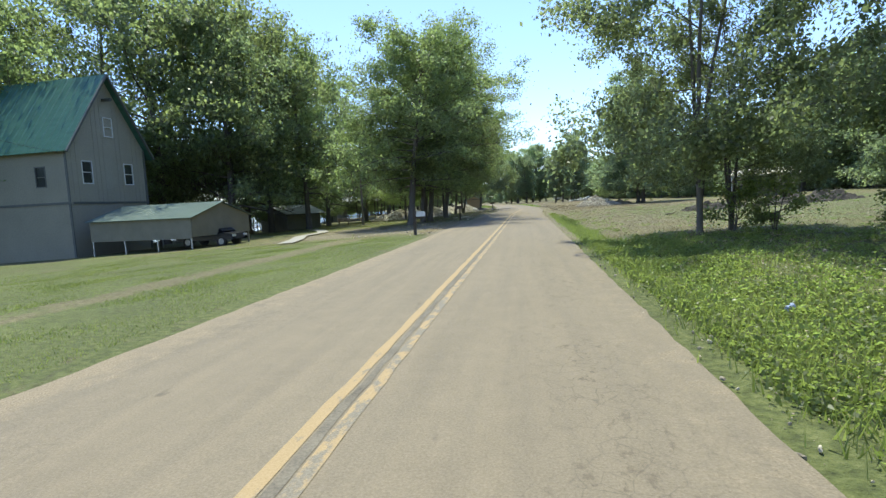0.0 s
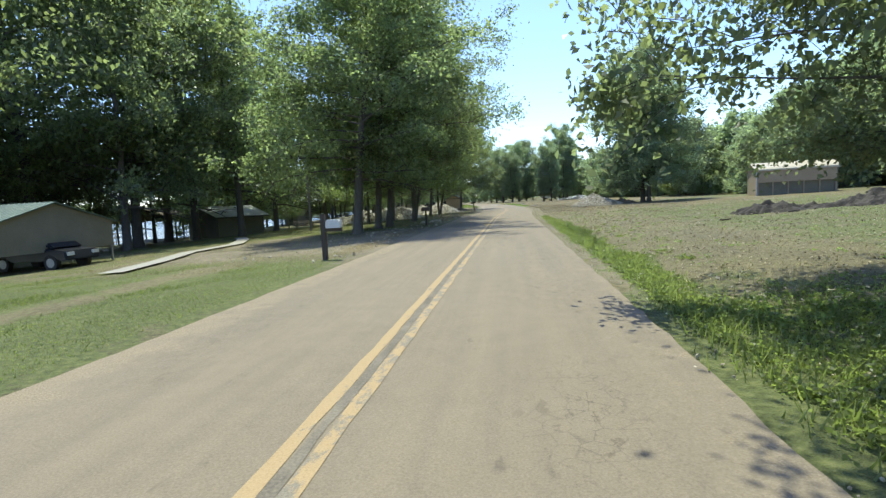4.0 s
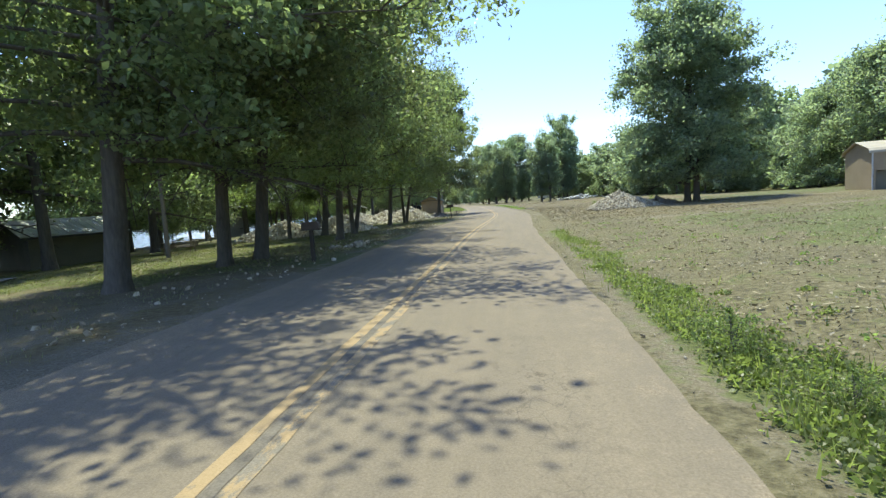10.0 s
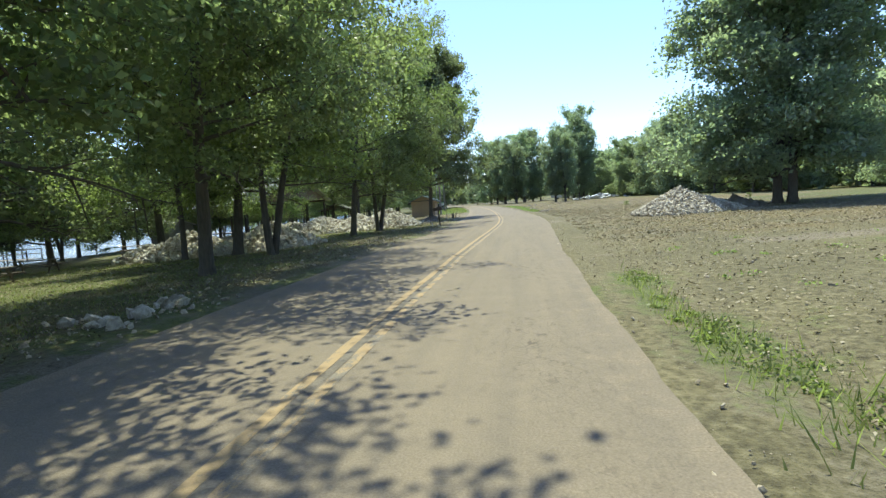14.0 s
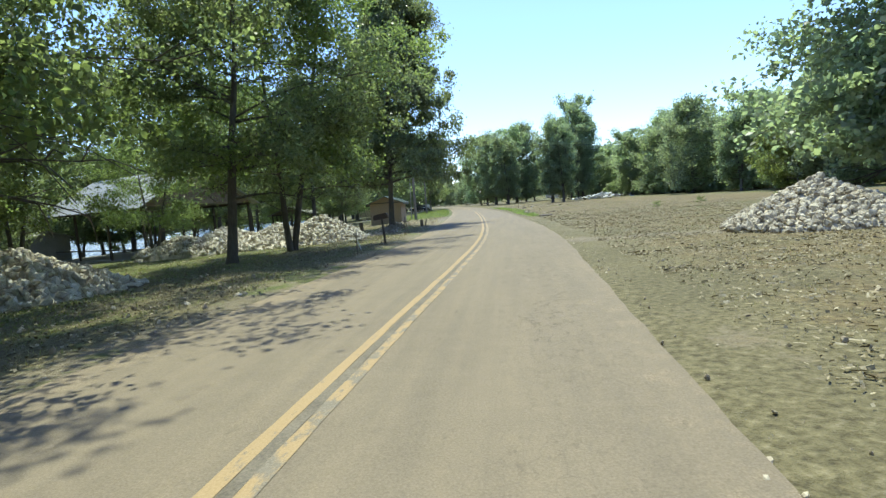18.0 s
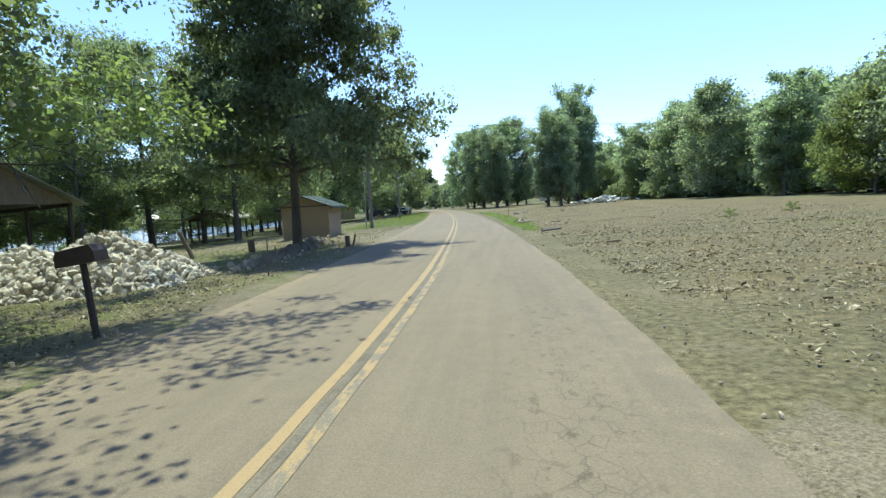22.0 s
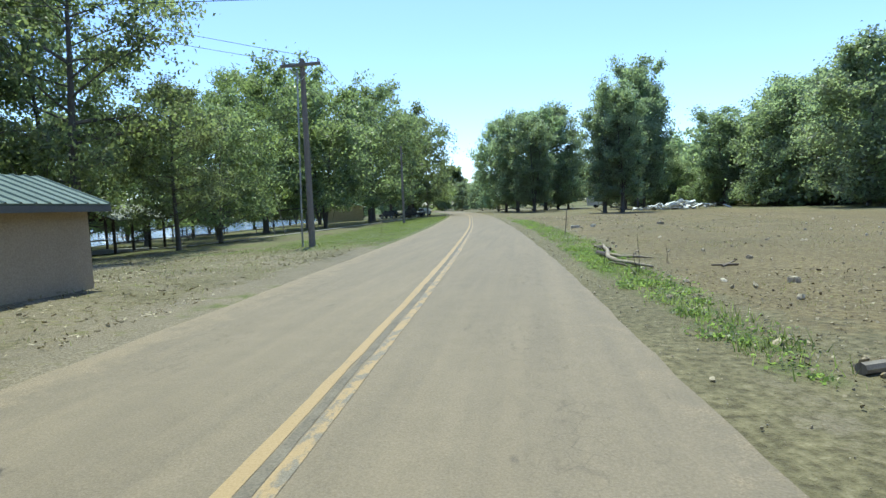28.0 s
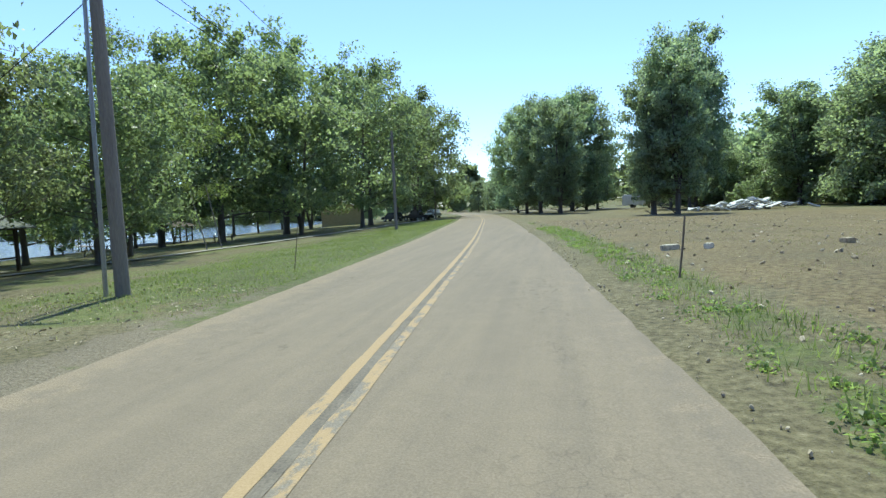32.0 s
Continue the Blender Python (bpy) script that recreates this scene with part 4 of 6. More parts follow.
def build_barn():
    x, y = -27.1 * U, 27.1 * U
    z0 = gz(x - 4, y + 3) - 0.15
    root = empty("barn", (x, y, z0), -2)
    tagged(root, "tall pale barn with a green metal roof, beside a carport", "barn")
    W, L, H, G = 7.0, 14.0, 8.2, 5.2       # gable width, length away from the road, eave height, gable rise
    zb = 4.0
    east = Matrix.Rotation(radians(90), 4, "Z")                     # wall plane x runs along +y; faces +x
    flip = Matrix.Translation((0, 0, 0)) @ east
    holes = [(1.2, 5.5, 1.95, 7.0), (4.9, 5.5, 5.65, 7.0)]
    windowed_wall("gable_wall", W, H, 0.2, holes, M_BARNWALL, root, flip, gable=G)
    windowed_wall("gable_wall", W, H, 0.2, [], M_BARNWALL, root, Matrix.Translation((-L + 0.2, 0, 0)) @ east, gable=G)
    side_holes = [(L - 2.6, 5.3, L - 1.85, 6.6)]
    windowed_wall("side_wall", L - 0.4, H, 0.2, [(h[0] - 0.2, h[1], h[2] - 0.2, h[3]) for h in side_holes], M_BARNSHADE, root, Matrix.Translation((-L + 0.2, 0, 0)))
    windowed_wall("side_wall", L - 0.4, H, 0.2, [], M_BARNSHADE, root, Matrix.Translation((-L + 0.2, W - 0.2, 0)))
    out = Matrix.Rotation(radians(90), 4, "Z")
    for a in holes:
        window_in(root, out @ Matrix.Translation((a[0], 0, a[1])), a[2] - a[0], a[3] - a[1], M_WHITE)
    window_in(root, Matrix.Translation((-L + side_holes[0][0], 0, side_holes[0][1])), 0.75, 1.3)
    # the loft window stands just proud of the gable
    window_in(root, out @ Matrix.Translation((W / 2 - 0.15, -0.035, 9.0)), 0.7, 1.3, M_WHITE)
    part("hoist_beam", box(-0.05, W / 2 - 0.1, H + G - 1.9, 0.75, W / 2 + 0.1, H + G - 1.7), M_TRIM, root)
    # belt course and corner boards
    part("belt_board", box(0.003, 0.2, zb, 0.05, W, zb + 0.16), M_TRIM, root)
    part("belt_board", box(-L, -0.05, zb, 0.05, -0.003, zb + 0.16), M_TRIM, root)
    part("corner_board", box(-0.12, -0.055, 0, 0.055, -0.004, H), M_TRIM, root)
    part("corner_board", box(0.004, W - 0.14, 0, 0.055, W + 0.05, H), M_TRIM, root)
    # vertical siding battens
    for k in range(1, 18):
        yy = k * W / 18
        zt = H + G * (1 - abs(yy - W / 2) / (W / 2)) - 0.15
        if any(a[0] - 0.1 < yy < a[2] + 0.1 for a in holes) or abs(yy - W / 2 - 0.2) < 0.5:
            continue
        part("batten", box(0.002, yy - 0.02, zb + 0.18, 0.018, yy + 0.02, zt), M_BARNWALL, root)
    # roof
    ov = 0.45
    for sgn, y0, y1 in ((0, -ov, W / 2), (1, W + ov, W / 2)):
        bm = ribbed_slab(y0, -L - 0.4, H - ov * G / (W / 2), y1, 0.55, H + G, rib=0.6)
        bmesh.ops.transform(bm, matrix=Matrix(((0, 1, 0, 0), (1, 0, 0, 0), (0, 0, 1, 0), (0, 0, 0, 1))), verts=bm.verts[:])
        bmesh.ops.recalc_face_normals(bm, faces=bm.faces[:])
        part("roof", bm, M_GREENROOF, root)
        rk = Vector((0, y1 - y0, ov * G / (W / 2) + G)).normalized()
        a, b = Vector((0.57, y0, H - ov * G / (W / 2) - 0.02)), Vector((0.57, y1, H + G - 0.02))
        part("rake_board", tube([a, b], [0.1, 0.1], 4), M_TRIM, root)
    return root


def build_carport():
    p = spot(-22.2, 29.6)
    root = empty("carport", (p.x, p.y, p.z), 86)
    tagged(root, "open metal carport with a grey-green roof and tan side panel", "carport")
    W, L, H, G = 6.2, 8.0, 2.25, 0.95
    # ridge runs along y; open ends face the road's direction
    for s in (-1, 1):
        for k in range(4):
            y = -L / 2 + 0.1 + k * (L - 0.2) / 3
            part("post", box(s * W / 2 - 0.04, y - 0.04, -0.2, s * W / 2 + 0.04, y + 0.04, H), M_STEEL, root)
        part("roof", ribbed_slab(s * (W / 2 + 0.25), -L / 2 - 0.2, H - 0.08, 0, L / 2 + 0.2, H + G, rib=0.3), M_DARKGREENROOF, root)
        part("side_panel", box(s * W / 2 - 0.02 + s * 0.05, -L / 2, 0.85, s * W / 2 + 0.02 + s * 0.05, L / 2, H - 0.02), M_CABIN, root)
    for y in (-L / 2, L / 2):
        part("gable_panel", prism([(-W / 2, 0.95), (W / 2, 0.95), (W / 2, H), (0, H + G - 0.04), (-W / 2, H)], y - 0.02, y + 0.02), M_CABIN, root)
    return root


def gable_house(name, label, cat, loc, rz, W, L, H, G, wall, roofm, over=0.35, windows=True, rib=0.45):
    """A closed gabled hut: x across, y along the ridge; its origin at mid-floor."""
    root = empty(name, loc, rz)
    tagged(root, label, cat)
    T = 0.15
    part("wall", box(-W / 2, -L / 2 + T, -0.3, -W / 2 + T, L / 2 - T, H), wall, root)
    part("wall", box(W / 2 - T, -L / 2 + T, -0.3, W / 2, L / 2 - T, H), wall, root)
    for y in (-L / 2, L / 2 - T):
        part("wall", prism([(-W / 2, -0.3), (W / 2, -0.3), (W / 2, H), (0, H + G), (-W / 2, H)], y, y + T), wall, root)
    for s in (-1, 1):
        e = over
        part("roof", ribbed_slab(s * (W / 2 + e), -L / 2 - e, H - e * G / (W / 2), 0, L / 2 + e, H + G, rib=rib), roofm, root)
        part("fascia", box(s * (W / 2 + e) - 0.02, -L / 2 - e, H - e * G / (W / 2) - 0.12, s * (W / 2 + e) + 0.02, L / 2 + e, H - e * G / (W / 2) + 0.005), M_TRIM, root)
    return root


def build_pump_house():
    ax, ay = -8.9, 106.35
    W, L = 2.85, 2.6
    th = 2.0
    c = Vector((ax, ay, 0)) + Matrix.Rotation(radians(th), 3, "Z") @ Vector((-W / 2, L / 2, 0))
    root = gable_house("pump_house", "small tan stucco pump house with a green metal roof", "shed", (c.x, c.y, gz(c.x, c.y) - 0.02), th, W, L, 1.92, 0.55, M_TAN, M_DARKGREENROOF, 0.3, rib=0.28)
    part("gable_trim", box(-W / 2 - 0.03, -L / 2 - 0.035, 1.86, W / 2 + 0.03, -L / 2 - 0.004, 1.94), M_TRIM, root)
    return root


def build_field_shed():
    a = Vector((24.9 * U, 68.5 * U, 0))
    root = empty("field_shed", (a.x, a.y, gz(a.x, a.y) - 0.05), -14)
    tagged(root, "long tan metal shed with rounded eaves and open lower side", "shed")
    L, W, H, G = 7.4, 5.2, 3.0, 0.62     # x along the ridge, y from -W to 0
    turn = Matrix(((0, 1, 0, 0), (1, 0, 0, 0), (0, 0, 1, 0), (0, 0, 0, 1)))
    for x, m in ((0.0, M_TAN), (L - 0.08, M_CABIN)):
        bm = prism([(-W, -0.3), (0, -0.3), (0, H - 0.2), (-0.3, H), (-W / 2, H + G), (-W + 0.3, H), (-W, H - 0.2)], x, x + 0.08)
        bmesh.ops.transform(bm, matrix=turn, verts=bm.verts[:])
        bmesh.ops.recalc_face_normals(bm, faces=bm.faces[:])
        part("end_wall", bm, m, root)
    part("corner_trim", box(-0.03, -W - 0.03, -0.3, 0.07, -W - 0.004, H - 0.2), M_WHITE, root)
    part("back_wall", box(0.09, -0.1, -0.3, L - 0.1, 0, H - 0.2), M_CABIN, root)
    # added board whose brown stands in for the dim shade inside the open bays
    part("lower_wall", box(0.09, -W + 0.25, -0.3, L - 0.1, -W + 0.31, 1.6), M_CABIN, root)
    part("side_panel", box(0.09, -W - 0.02, 1.45, L - 0.1, -W + 0.04, H - 0.2), M_TAN, root)
    for k in range(6):
        x = 0.16 + k * (L - 0.32) / 5
        part("post", box(x - 0.05, -W - 0.015, -0.3, x + 0.05, -W + 0.08, 1.45), M_TAN, root)
    outer = [(0.12, H - 0.3), (0.1, H - 0.12), (-0.12, H + 0.07), (-W / 2, H + G + 0.06), (-W + 0.12, H + 0.07), (-W - 0.1, H - 0.12), (-W - 0.12, H - 0.3)]
    inner = [(-W - 0.07, H - 0.3), (-W - 0.05, H - 0.14), (-W + 0.14, H + 0.02), (-W / 2, H + G + 0.01), (-0.14, H + 0.02), (0.05, H - 0.14), (0.07, H - 0.3)]
    bm = prism(outer + inner, -0.2, L + 0.2)
    bmesh.ops.transform(bm, matrix=turn, verts=bm.verts[:])
    bmesh.ops.recalc_face_normals(bm, faces=bm.faces[:])
    part("roof", bm, M_CARPORT, root)
    return root


def build_shelter(label, px, py, rz, W, L, H, G, roofm):
    p = spot(px, py)
    root = empty("picnic_shelter", (p.x, p.y, p.z), rz)
    tagged(root, label, "shelter", "shelters by the river")
    for s in (-1, 1):
        for k in range(4):
            y = -L / 2 + 0.2 + k * (L - 0.4) / 3
            part("post", box(s * (W / 2 - 0.1) - 0.07, y - 0.07, -0.3, s * (W / 2 - 0.1) + 0.07, y + 0.07, H), M_DARKWOOD, root)
        part("beam", box(s * (W / 2 - 0.1) - 0.06, -L / 2, H - 0.2, s * (W / 2 - 0.1) + 0.06, L / 2, H), M_DARKWOOD, root)
        part("roof", ribbed_slab(s * (W / 2 + 0.5), -L / 2 - 0.5, H - 0.16, 0, L / 2 + 0.5, H + G, rib=0.6), roofm, root)
        part("rail", box(s * (W / 2 - 0.1) - 0.03, -L / 2, 0.75, s * (W / 2 - 0.1) + 0.03, L / 2, 0.85), M_DARKWOOD, root)
    for y in (-L / 2, L / 2):
        part("gable_panel", prism([(-W / 2, H - 0.02), (W / 2, H - 0.02), (0, H + G - 0.05)], y - 0.03, y + 0.03), M_WOOD, root)
    part("slab", box(-W / 2, -L / 2, -0.25, W / 2, L / 2, 0.06), M_PATH, root)
    return root


build_barn()
build_carport()
build_pump_house()
build_field_shed()
p = spot(-27.2, 56.6)
gable_house("cabin", "low olive cabin with a pale metal roof by the river", "cabin", p, -26, 5.4, 5.4, 2.25, 0.95, M_CABIN, M_PALEROOF, 0.5)
p = spot(-37.0, 187.0)
gable_house("house", "grey house far down the river bank", "house", p, 20, 8.0, 10.0, 3.2, 1.6, M_CARPORT, M_PALEROOF, 0.5)
build_shelter("dark timber picnic shelter beside the river", -36.0, 59.0, 20, 6.0, 9.0, 2.4, 1.3, M_SHELTERROOF)
build_shelter("large open pavilion with a weathered grey roof", -25.3, 88.0, 67.5, 9.0, 14.0, 3.75, 2.8, M_SHEETGREY)
p = spot(-33.0, 86.6)
hut = gable_house("washroom_hut", "small grey block hut beside the pavilion", "hut", p, 67.5, 2.9, 3.2, 2.3, 0.5, M_BLOCK, M_SHEETGREY, 0.25)
part("door", box(-1.49, -0.45, 0.0, -1.452, 0.45, 2.0), M_TRIM, hut)
build_shelter("gabled picnic shelter with a dull green metal roof", -26.75, 117.0, 10, 4.8, 6.6, 2.5, 0.95, M_GREYROOF)
build_shelter("low dark shelter under the river trees", -42.0, 148.0, 25, 6.0, 9.0, 2.2, 1.2, M_SHELTERROOF)


# ---- poles and wires ----
def build_pole(px, py, h, r, arm, lean=0.0, label="weathered wooden utility pole with a crossarm"):
    p = spot(px, py)
    root = empty("utility_pole", (p.x, p.y, p.z))
    tagged(root, label, "utility pole", "poles along the road")
    part("shaft", tube([(0, 0, -0.3), (lean * 0.5, 0, h / 2), (lean, 0, h)], [r, r * 0.88, r * 0.72], 12), M_POLE, root)
    if arm:
        ar = part("crossarm", box(lean - arm / 2, -r - 0.1, h - 0.42, lean + arm / 2, -r + 0.02, h - 0.28), M_POLE, root)
        for k in (-1, 1):
            part("brace", tube([(lean + k * arm * 0.3, -r - 0.02, h - 0.42), (lean, -r, h - 1.1)], [0.02, 0.02], 6), M_STEEL, root)
            part("insulator", tube([(lean + k * (arm / 2 - 0.1), -r - 0.04, h - 0.28), (lean + k * (arm / 2 - 0.1), -r - 0.04, h - 0.2), (lean + k * (arm / 2 - 0.1), -r - 0.04, h - 0.1)], [0.03, 0.055, 0.03], 8), M_WHITE, root)
    return root


def wire(a, b, sag, r=0.012, label="thin black overhead wire between poles"):
    a, b = Vector(a), Vector(b)
    pts = [a.lerp(b, i / 14) - Vector((0, 0, sag * 4 * (i / 14) * (1 - i / 14))) for i in range(15)]
    bm = tube(pts, [r] * 15, 5)
    me = bpy.data.meshes.new("overhead_wire")
    bm.to_mesh(me)
    bm.free()
    me.materials.append(M_BLACK)
    tagged(new("overhead_wire", me), label, "wire", "overhead wires")


P1, P2, P3, P0 = spot(-9.6, 110.0), spot(-13.6, 143.0), spot(-18.0, 178.0), spot(-17.0, 52.4)
build_pole(-9.6, 110.0, 9.5, 0.17, 2.1)
build_pole(-13.6, 143.0, 9.5, 0.16, 0, label="tall wooden utility pole with no crossarm")
build_pole(-18.0, 178.0, 9.8, 0.16, 2.1)
build_pole(-17.0, 52.4, 8.5, 0.13, 0, label="slim grey wooden pole among the trees")
side = empty("service_pole", spot(-10.1, 110.05))
tagged(side, "thin grey pole leaning against the utility pole", "pole")
part("shaft", tube([(0, 0, -0.2), (0.1, 0, 4), (0.25, 0.0, 9.0)], [0.055, 0.05, 0.045], 8), M_STEEL, side)
for dx in (-0.95, 0.95):
    wire(P1 + Vector((dx, -0.2, 9.4)), P3 + Vector((dx, -0.2, 9.7)), 1.2)
    wire(P1 + Vector((dx, -0.2, 9.4)), (P1.x - 24.0 + dx, P1.y - 36, 9.9), 0.5)
wire((-27.0, 112.4, 8.95), (58, 112.4, 4.2), 0.65, 0.01, "thick wire that crosses high over the road")
wire(P1 + Vector((0, 0, 8.0)), P2 + Vector((0, 0, 8.6)), 0.5)
wire(P2 + Vector((0, 0, 8.6)), P3 + Vector((0, 0, 8.4)), 0.5)
wire(P1 + Vector((0, 0, 7.2)), spot(-26.4, 114.2) + Vector((0, 0, 3.5)), 0.4)
wire(spot(-8.5, -8.0) + Vector((0, 0, 7.5)), Vector((-27.1 * U, 27.1 * U, 6.3)), 0.8)


# ---- mailboxes, posts, tables ----
p = spot(-5.35, 24.6)
mb = empty("mailbox", (p.x, p.y, p.z))
tagged(mb, "white mailbox on a dark wooden post with a side arm", "mailbox", "mailboxes by the road")
part("post", box(-0.075, -0.075, -0.3, 0.075, 0.075, 1.47, 0.008), M_DARKWOOD, mb)
part("arm", box(0.075, -0.06, 0.9, 0.62, 0.06, 1.02, 0.006), M_DARKWOOD, mb)
bm = prism([(0.12, 1.02), (0.12, 1.2), (0.17, 1.29), (0.53, 1.29), (0.58, 1.2), (0.58, 1.02)], -0.13, 0.13)
can = part("letter_box", bm, M_WHITE, mb, "white letter box with sloped top edges")
part("lid", box(0.58, -0.125, 1.03, 0.595, 0.125, 1.25), M_WHITE, can)
p = spot(-5.35, 42.65)
mb = empty("mailbox", (p.x, p.y, p.z), 4)
tagged(mb, "wide dark mailbox on a plain wooden post", "mailbox", "mailboxes by the road")
part("post", box(-0.06, -0.06, -0.3, 0.06, 0.06, 1.06, 0.006), M_DARKWOOD, mb)
part("shelf", box(-0.32, -0.14, 1.06, 0.32, 0.14, 1.1), M_DARKWOOD, mb)
bm = prism([(-0.3, 1.1), (-0.3, 1.26), (-0.24, 1.34), (0.24, 1.34), (0.3, 1.26), (0.3, 1.1)], -0.13, 0.13)
part("letter_box", bm, M_RUSTBOX, mb)
p = spot(-4.5, 74.3)
mb = empty("mailbox", (p.x, p.y, p.z), -3)
tagged(mb, "brown tilted mailbox on a dark weathered post", "mailbox", "mailboxes by the road")
part("post", tube([(0.05, 0, -0.3), (0, 0, 0.5), (-0.05, 0, 1.15)], [0.05, 0.05, 0.048], 8), M_DARKWOOD, mb)
bm = prism([(-0.36, 0.0), (-0.36, 0.14), (-0.3, 0.24), (0.28, 0.26), (0.34, 0.16), (0.34, 0.0)], -0.13, 0.13)
bmesh.ops.transform(bm, matrix=pose(-0.05, 0, 1.15, 0, -7, 0), verts=bm.verts[:])
part("letter_box", bm, M_RUSTBOX, mb)


def stump(px, py, h, r, tilt=0, label="short cut log post standing in the dry bank"):
    p = spot(px, py)
    root = new("log_post", bpy.data.meshes.new("log_post"))
    bm = tube([(0, 0, -0.25), (0, 0, h * 0.5), (0, 0, h)], [r * 1.1, r, r * 0.97], 11)
    bm.to_mesh(root.data)
    bm.free()
    root.data.materials.append(M_WOOD)
    root.matrix_basis = pose(p.x, p.y, p.z, 0, tilt, 0)
    tagged(root, label, "log post", "log posts on the bank")


stump(-5.4, 89.0, 0.5, 0.12)
stump(-5.18, 89.05, 0.58, 0.045, 14, "thin stake leaning on a log post")
stump(-9.9, 89.5, 0.64, 0.165, -3)
stump(-12.3, 88.9, 1.5, 0.105, -24, "leaning split log post in the dry bank")


def stake(px, py, h, label, tilt=3, mat=None, r=0.022):
    p = spot(px, py)
    bm = tube([(0, 0, -0.25), (0.01, 0, h * 0.5), (0, 0.01, h)], [r, r, r * 0.8], 6)
    me = bpy.data.meshes.new("stake")
    bm.to_mesh(me)
    bm.free()
    me.materials.append(mat or M_WOOD)
    ob = new("stake", me)
    ob.matrix_basis = pose(p.x, p.y, p.z, 0, tilt, 0)
    tagged(ob, label, "stake", "stakes in the ground")


stake(-4.85, 80.3, 1.05, "thin wooden survey stake on the bank", 2)
stake(-4.8, 80.9, 0.8, "short leaning survey stake", -8)
p = spot(-4.4, 70.1)
flagged = empty("survey_stake", (p.x, p.y, p.z), 10)
tagged(flagged, "grey survey stake tied with a white ribbon", "stake", "stakes in the ground")
part("stick", tube([(0, 0, -0.25), (0.0, 0.0, 0.4), (0.01, 0.01, 0.82)], [0.02, 0.02, 0.017], 6), M_WOOD, flagged)
bm = tube([(0.02, -0.01, 0.56), (0.06, -0.02, 0.45), (0.11, -0.02, 0.3), (0.15, -0.01, 0.17)], [0.012, 0.022, 0.026, 0.016], 6)
for v in bm.verts:
    v.co.y = -0.015 + (v.co.y + 0.015) * 0.25
part("ribbon", bm, M_WHITE, flagged, "loose white plastic ribbon")
stake(3.5, 71.7, 0.7, "weathered stake in the stubble field", 4, r=0.014)
stake(1.75, 110.4, 1.25, "thin grey stake in the bare field", 5)
stake(-7.4, 113.5, 1.5, "thin bent stick in the lawn", 8, r=0.014)
stake(-21.0, 128.0, 4.2, "tall thin prop pole under the trees", -14, M_POLE, 0.04)
stake(-20.4, 128.6, 4.6, "tall thin prop pole beside another", -12, M_POLE, 0.04)


def picnic_table(px, py, rz):
    p = spot(px, py)
    root = empty("picnic_table", (p.x, p.y, p.z), rz)
    tagged(root, "long weathered wooden picnic table under the trees", "picnic table", "picnic tables")
    for k in range(5):
        part("tabletop_board", box(-1.2, -0.36 + k * 0.145, 0.72, 1.2, -0.225 + k * 0.145, 0.76), M_WOOD, root)
    for s in (-1, 1):
        part("bench_board", box(-1.2, s * 0.72 - 0.13, 0.42, 1.2, s * 0.72 + 0.13, 0.46), M_WOOD, root)
        part("cross_bar", box(s * 0.85 - 0.03, -0.8, 0.36, s * 0.85 + 0.03, 0.8, 0.42), M_WOOD, root)
        for q in (-1, 1):
            part("leg", tube([(s * 0.85, q * 0.62, -0.1), (s * 0.85, q * 0.2, 0.72)], [0.05, 0.05], 4), M_WOOD, root)
    return root


for row in ((-22.5, 62.0, 20), (-19.5, 57.0, 15), (-27.0, 74.0, 30), (-32.0, 131.0, 10), (-30.5, 143.0, 30), (-36.0, 121.0, 0), (-26.0, 92.0, 20)):
    picnic_table(*row)


def dock(px, py, rz, length):
    x, y = px * U, py * U
    root = empty("dock", (x, y, -1.3), rz)
    tagged(root, "grey timber dock with a railing over the river", "dock", "docks on the river")
    n = int(length / 0.3)
    for k in range(n):
        part("plank", box(-0.9, k * 0.3, -0.04, 0.9, k * 0.3 + 0.27, 0.0), M_WOOD, root)
    for s in (-1, 1):
        for k in range(int(length / 2.4) + 1):
            part("post", tube([(s * 0.85, k * 2.4, -2.0), (s * 0.85, k * 2.4, 1.05)], [0.07, 0.06], 6), M_DARKWOOD, root)
        part("rail", box(s * 0.85 - 0.03, 0, 0.98, s * 0.85 + 0.03, length, 1.06), M_WOOD, root)
        part("rail", box(s * 0.85 - 0.03, 0, 0.5, s * 0.85 + 0.03, length, 0.56), M_WOOD, root)


dock(-43.0, 62.0, 90, 9)
dock(-44.0, 82.0, 90, 8)
dock(-47.0, 122.0, 70, 10)
dock(-52.0, 150.0, 70, 12)


# ---- rock piles and soil ----
def rock_mesh(seed, mat, flat=0.65):
    rnd = random.Random(seed)
    bm = bmesh.new()
    bmesh.ops.create_icosphere(bm, subdivisions=1, radius=0.5)
    for v in bm.verts:
        v.co *= rnd.uniform(0.72, 1.22)
        v.co.z *= flat
        v.co.x *= 1.15
    me = bpy.data.meshes.new("rock")
    bm.to_mesh(me)
    bm.free()
    me.materials.append(mat)
    return me


def pile_height(x, y, peaks):
    n = 0.12 * noise.noise(Vector((x * 0.9, y * 0.9, 4.4)))
    return max(h * max(0, 1 - math.hypot((x - a) / rx, (y - b) / ry) * (1 - n)) ** 0.85 * 1.08 for a, b, rx, ry, h in peaks)


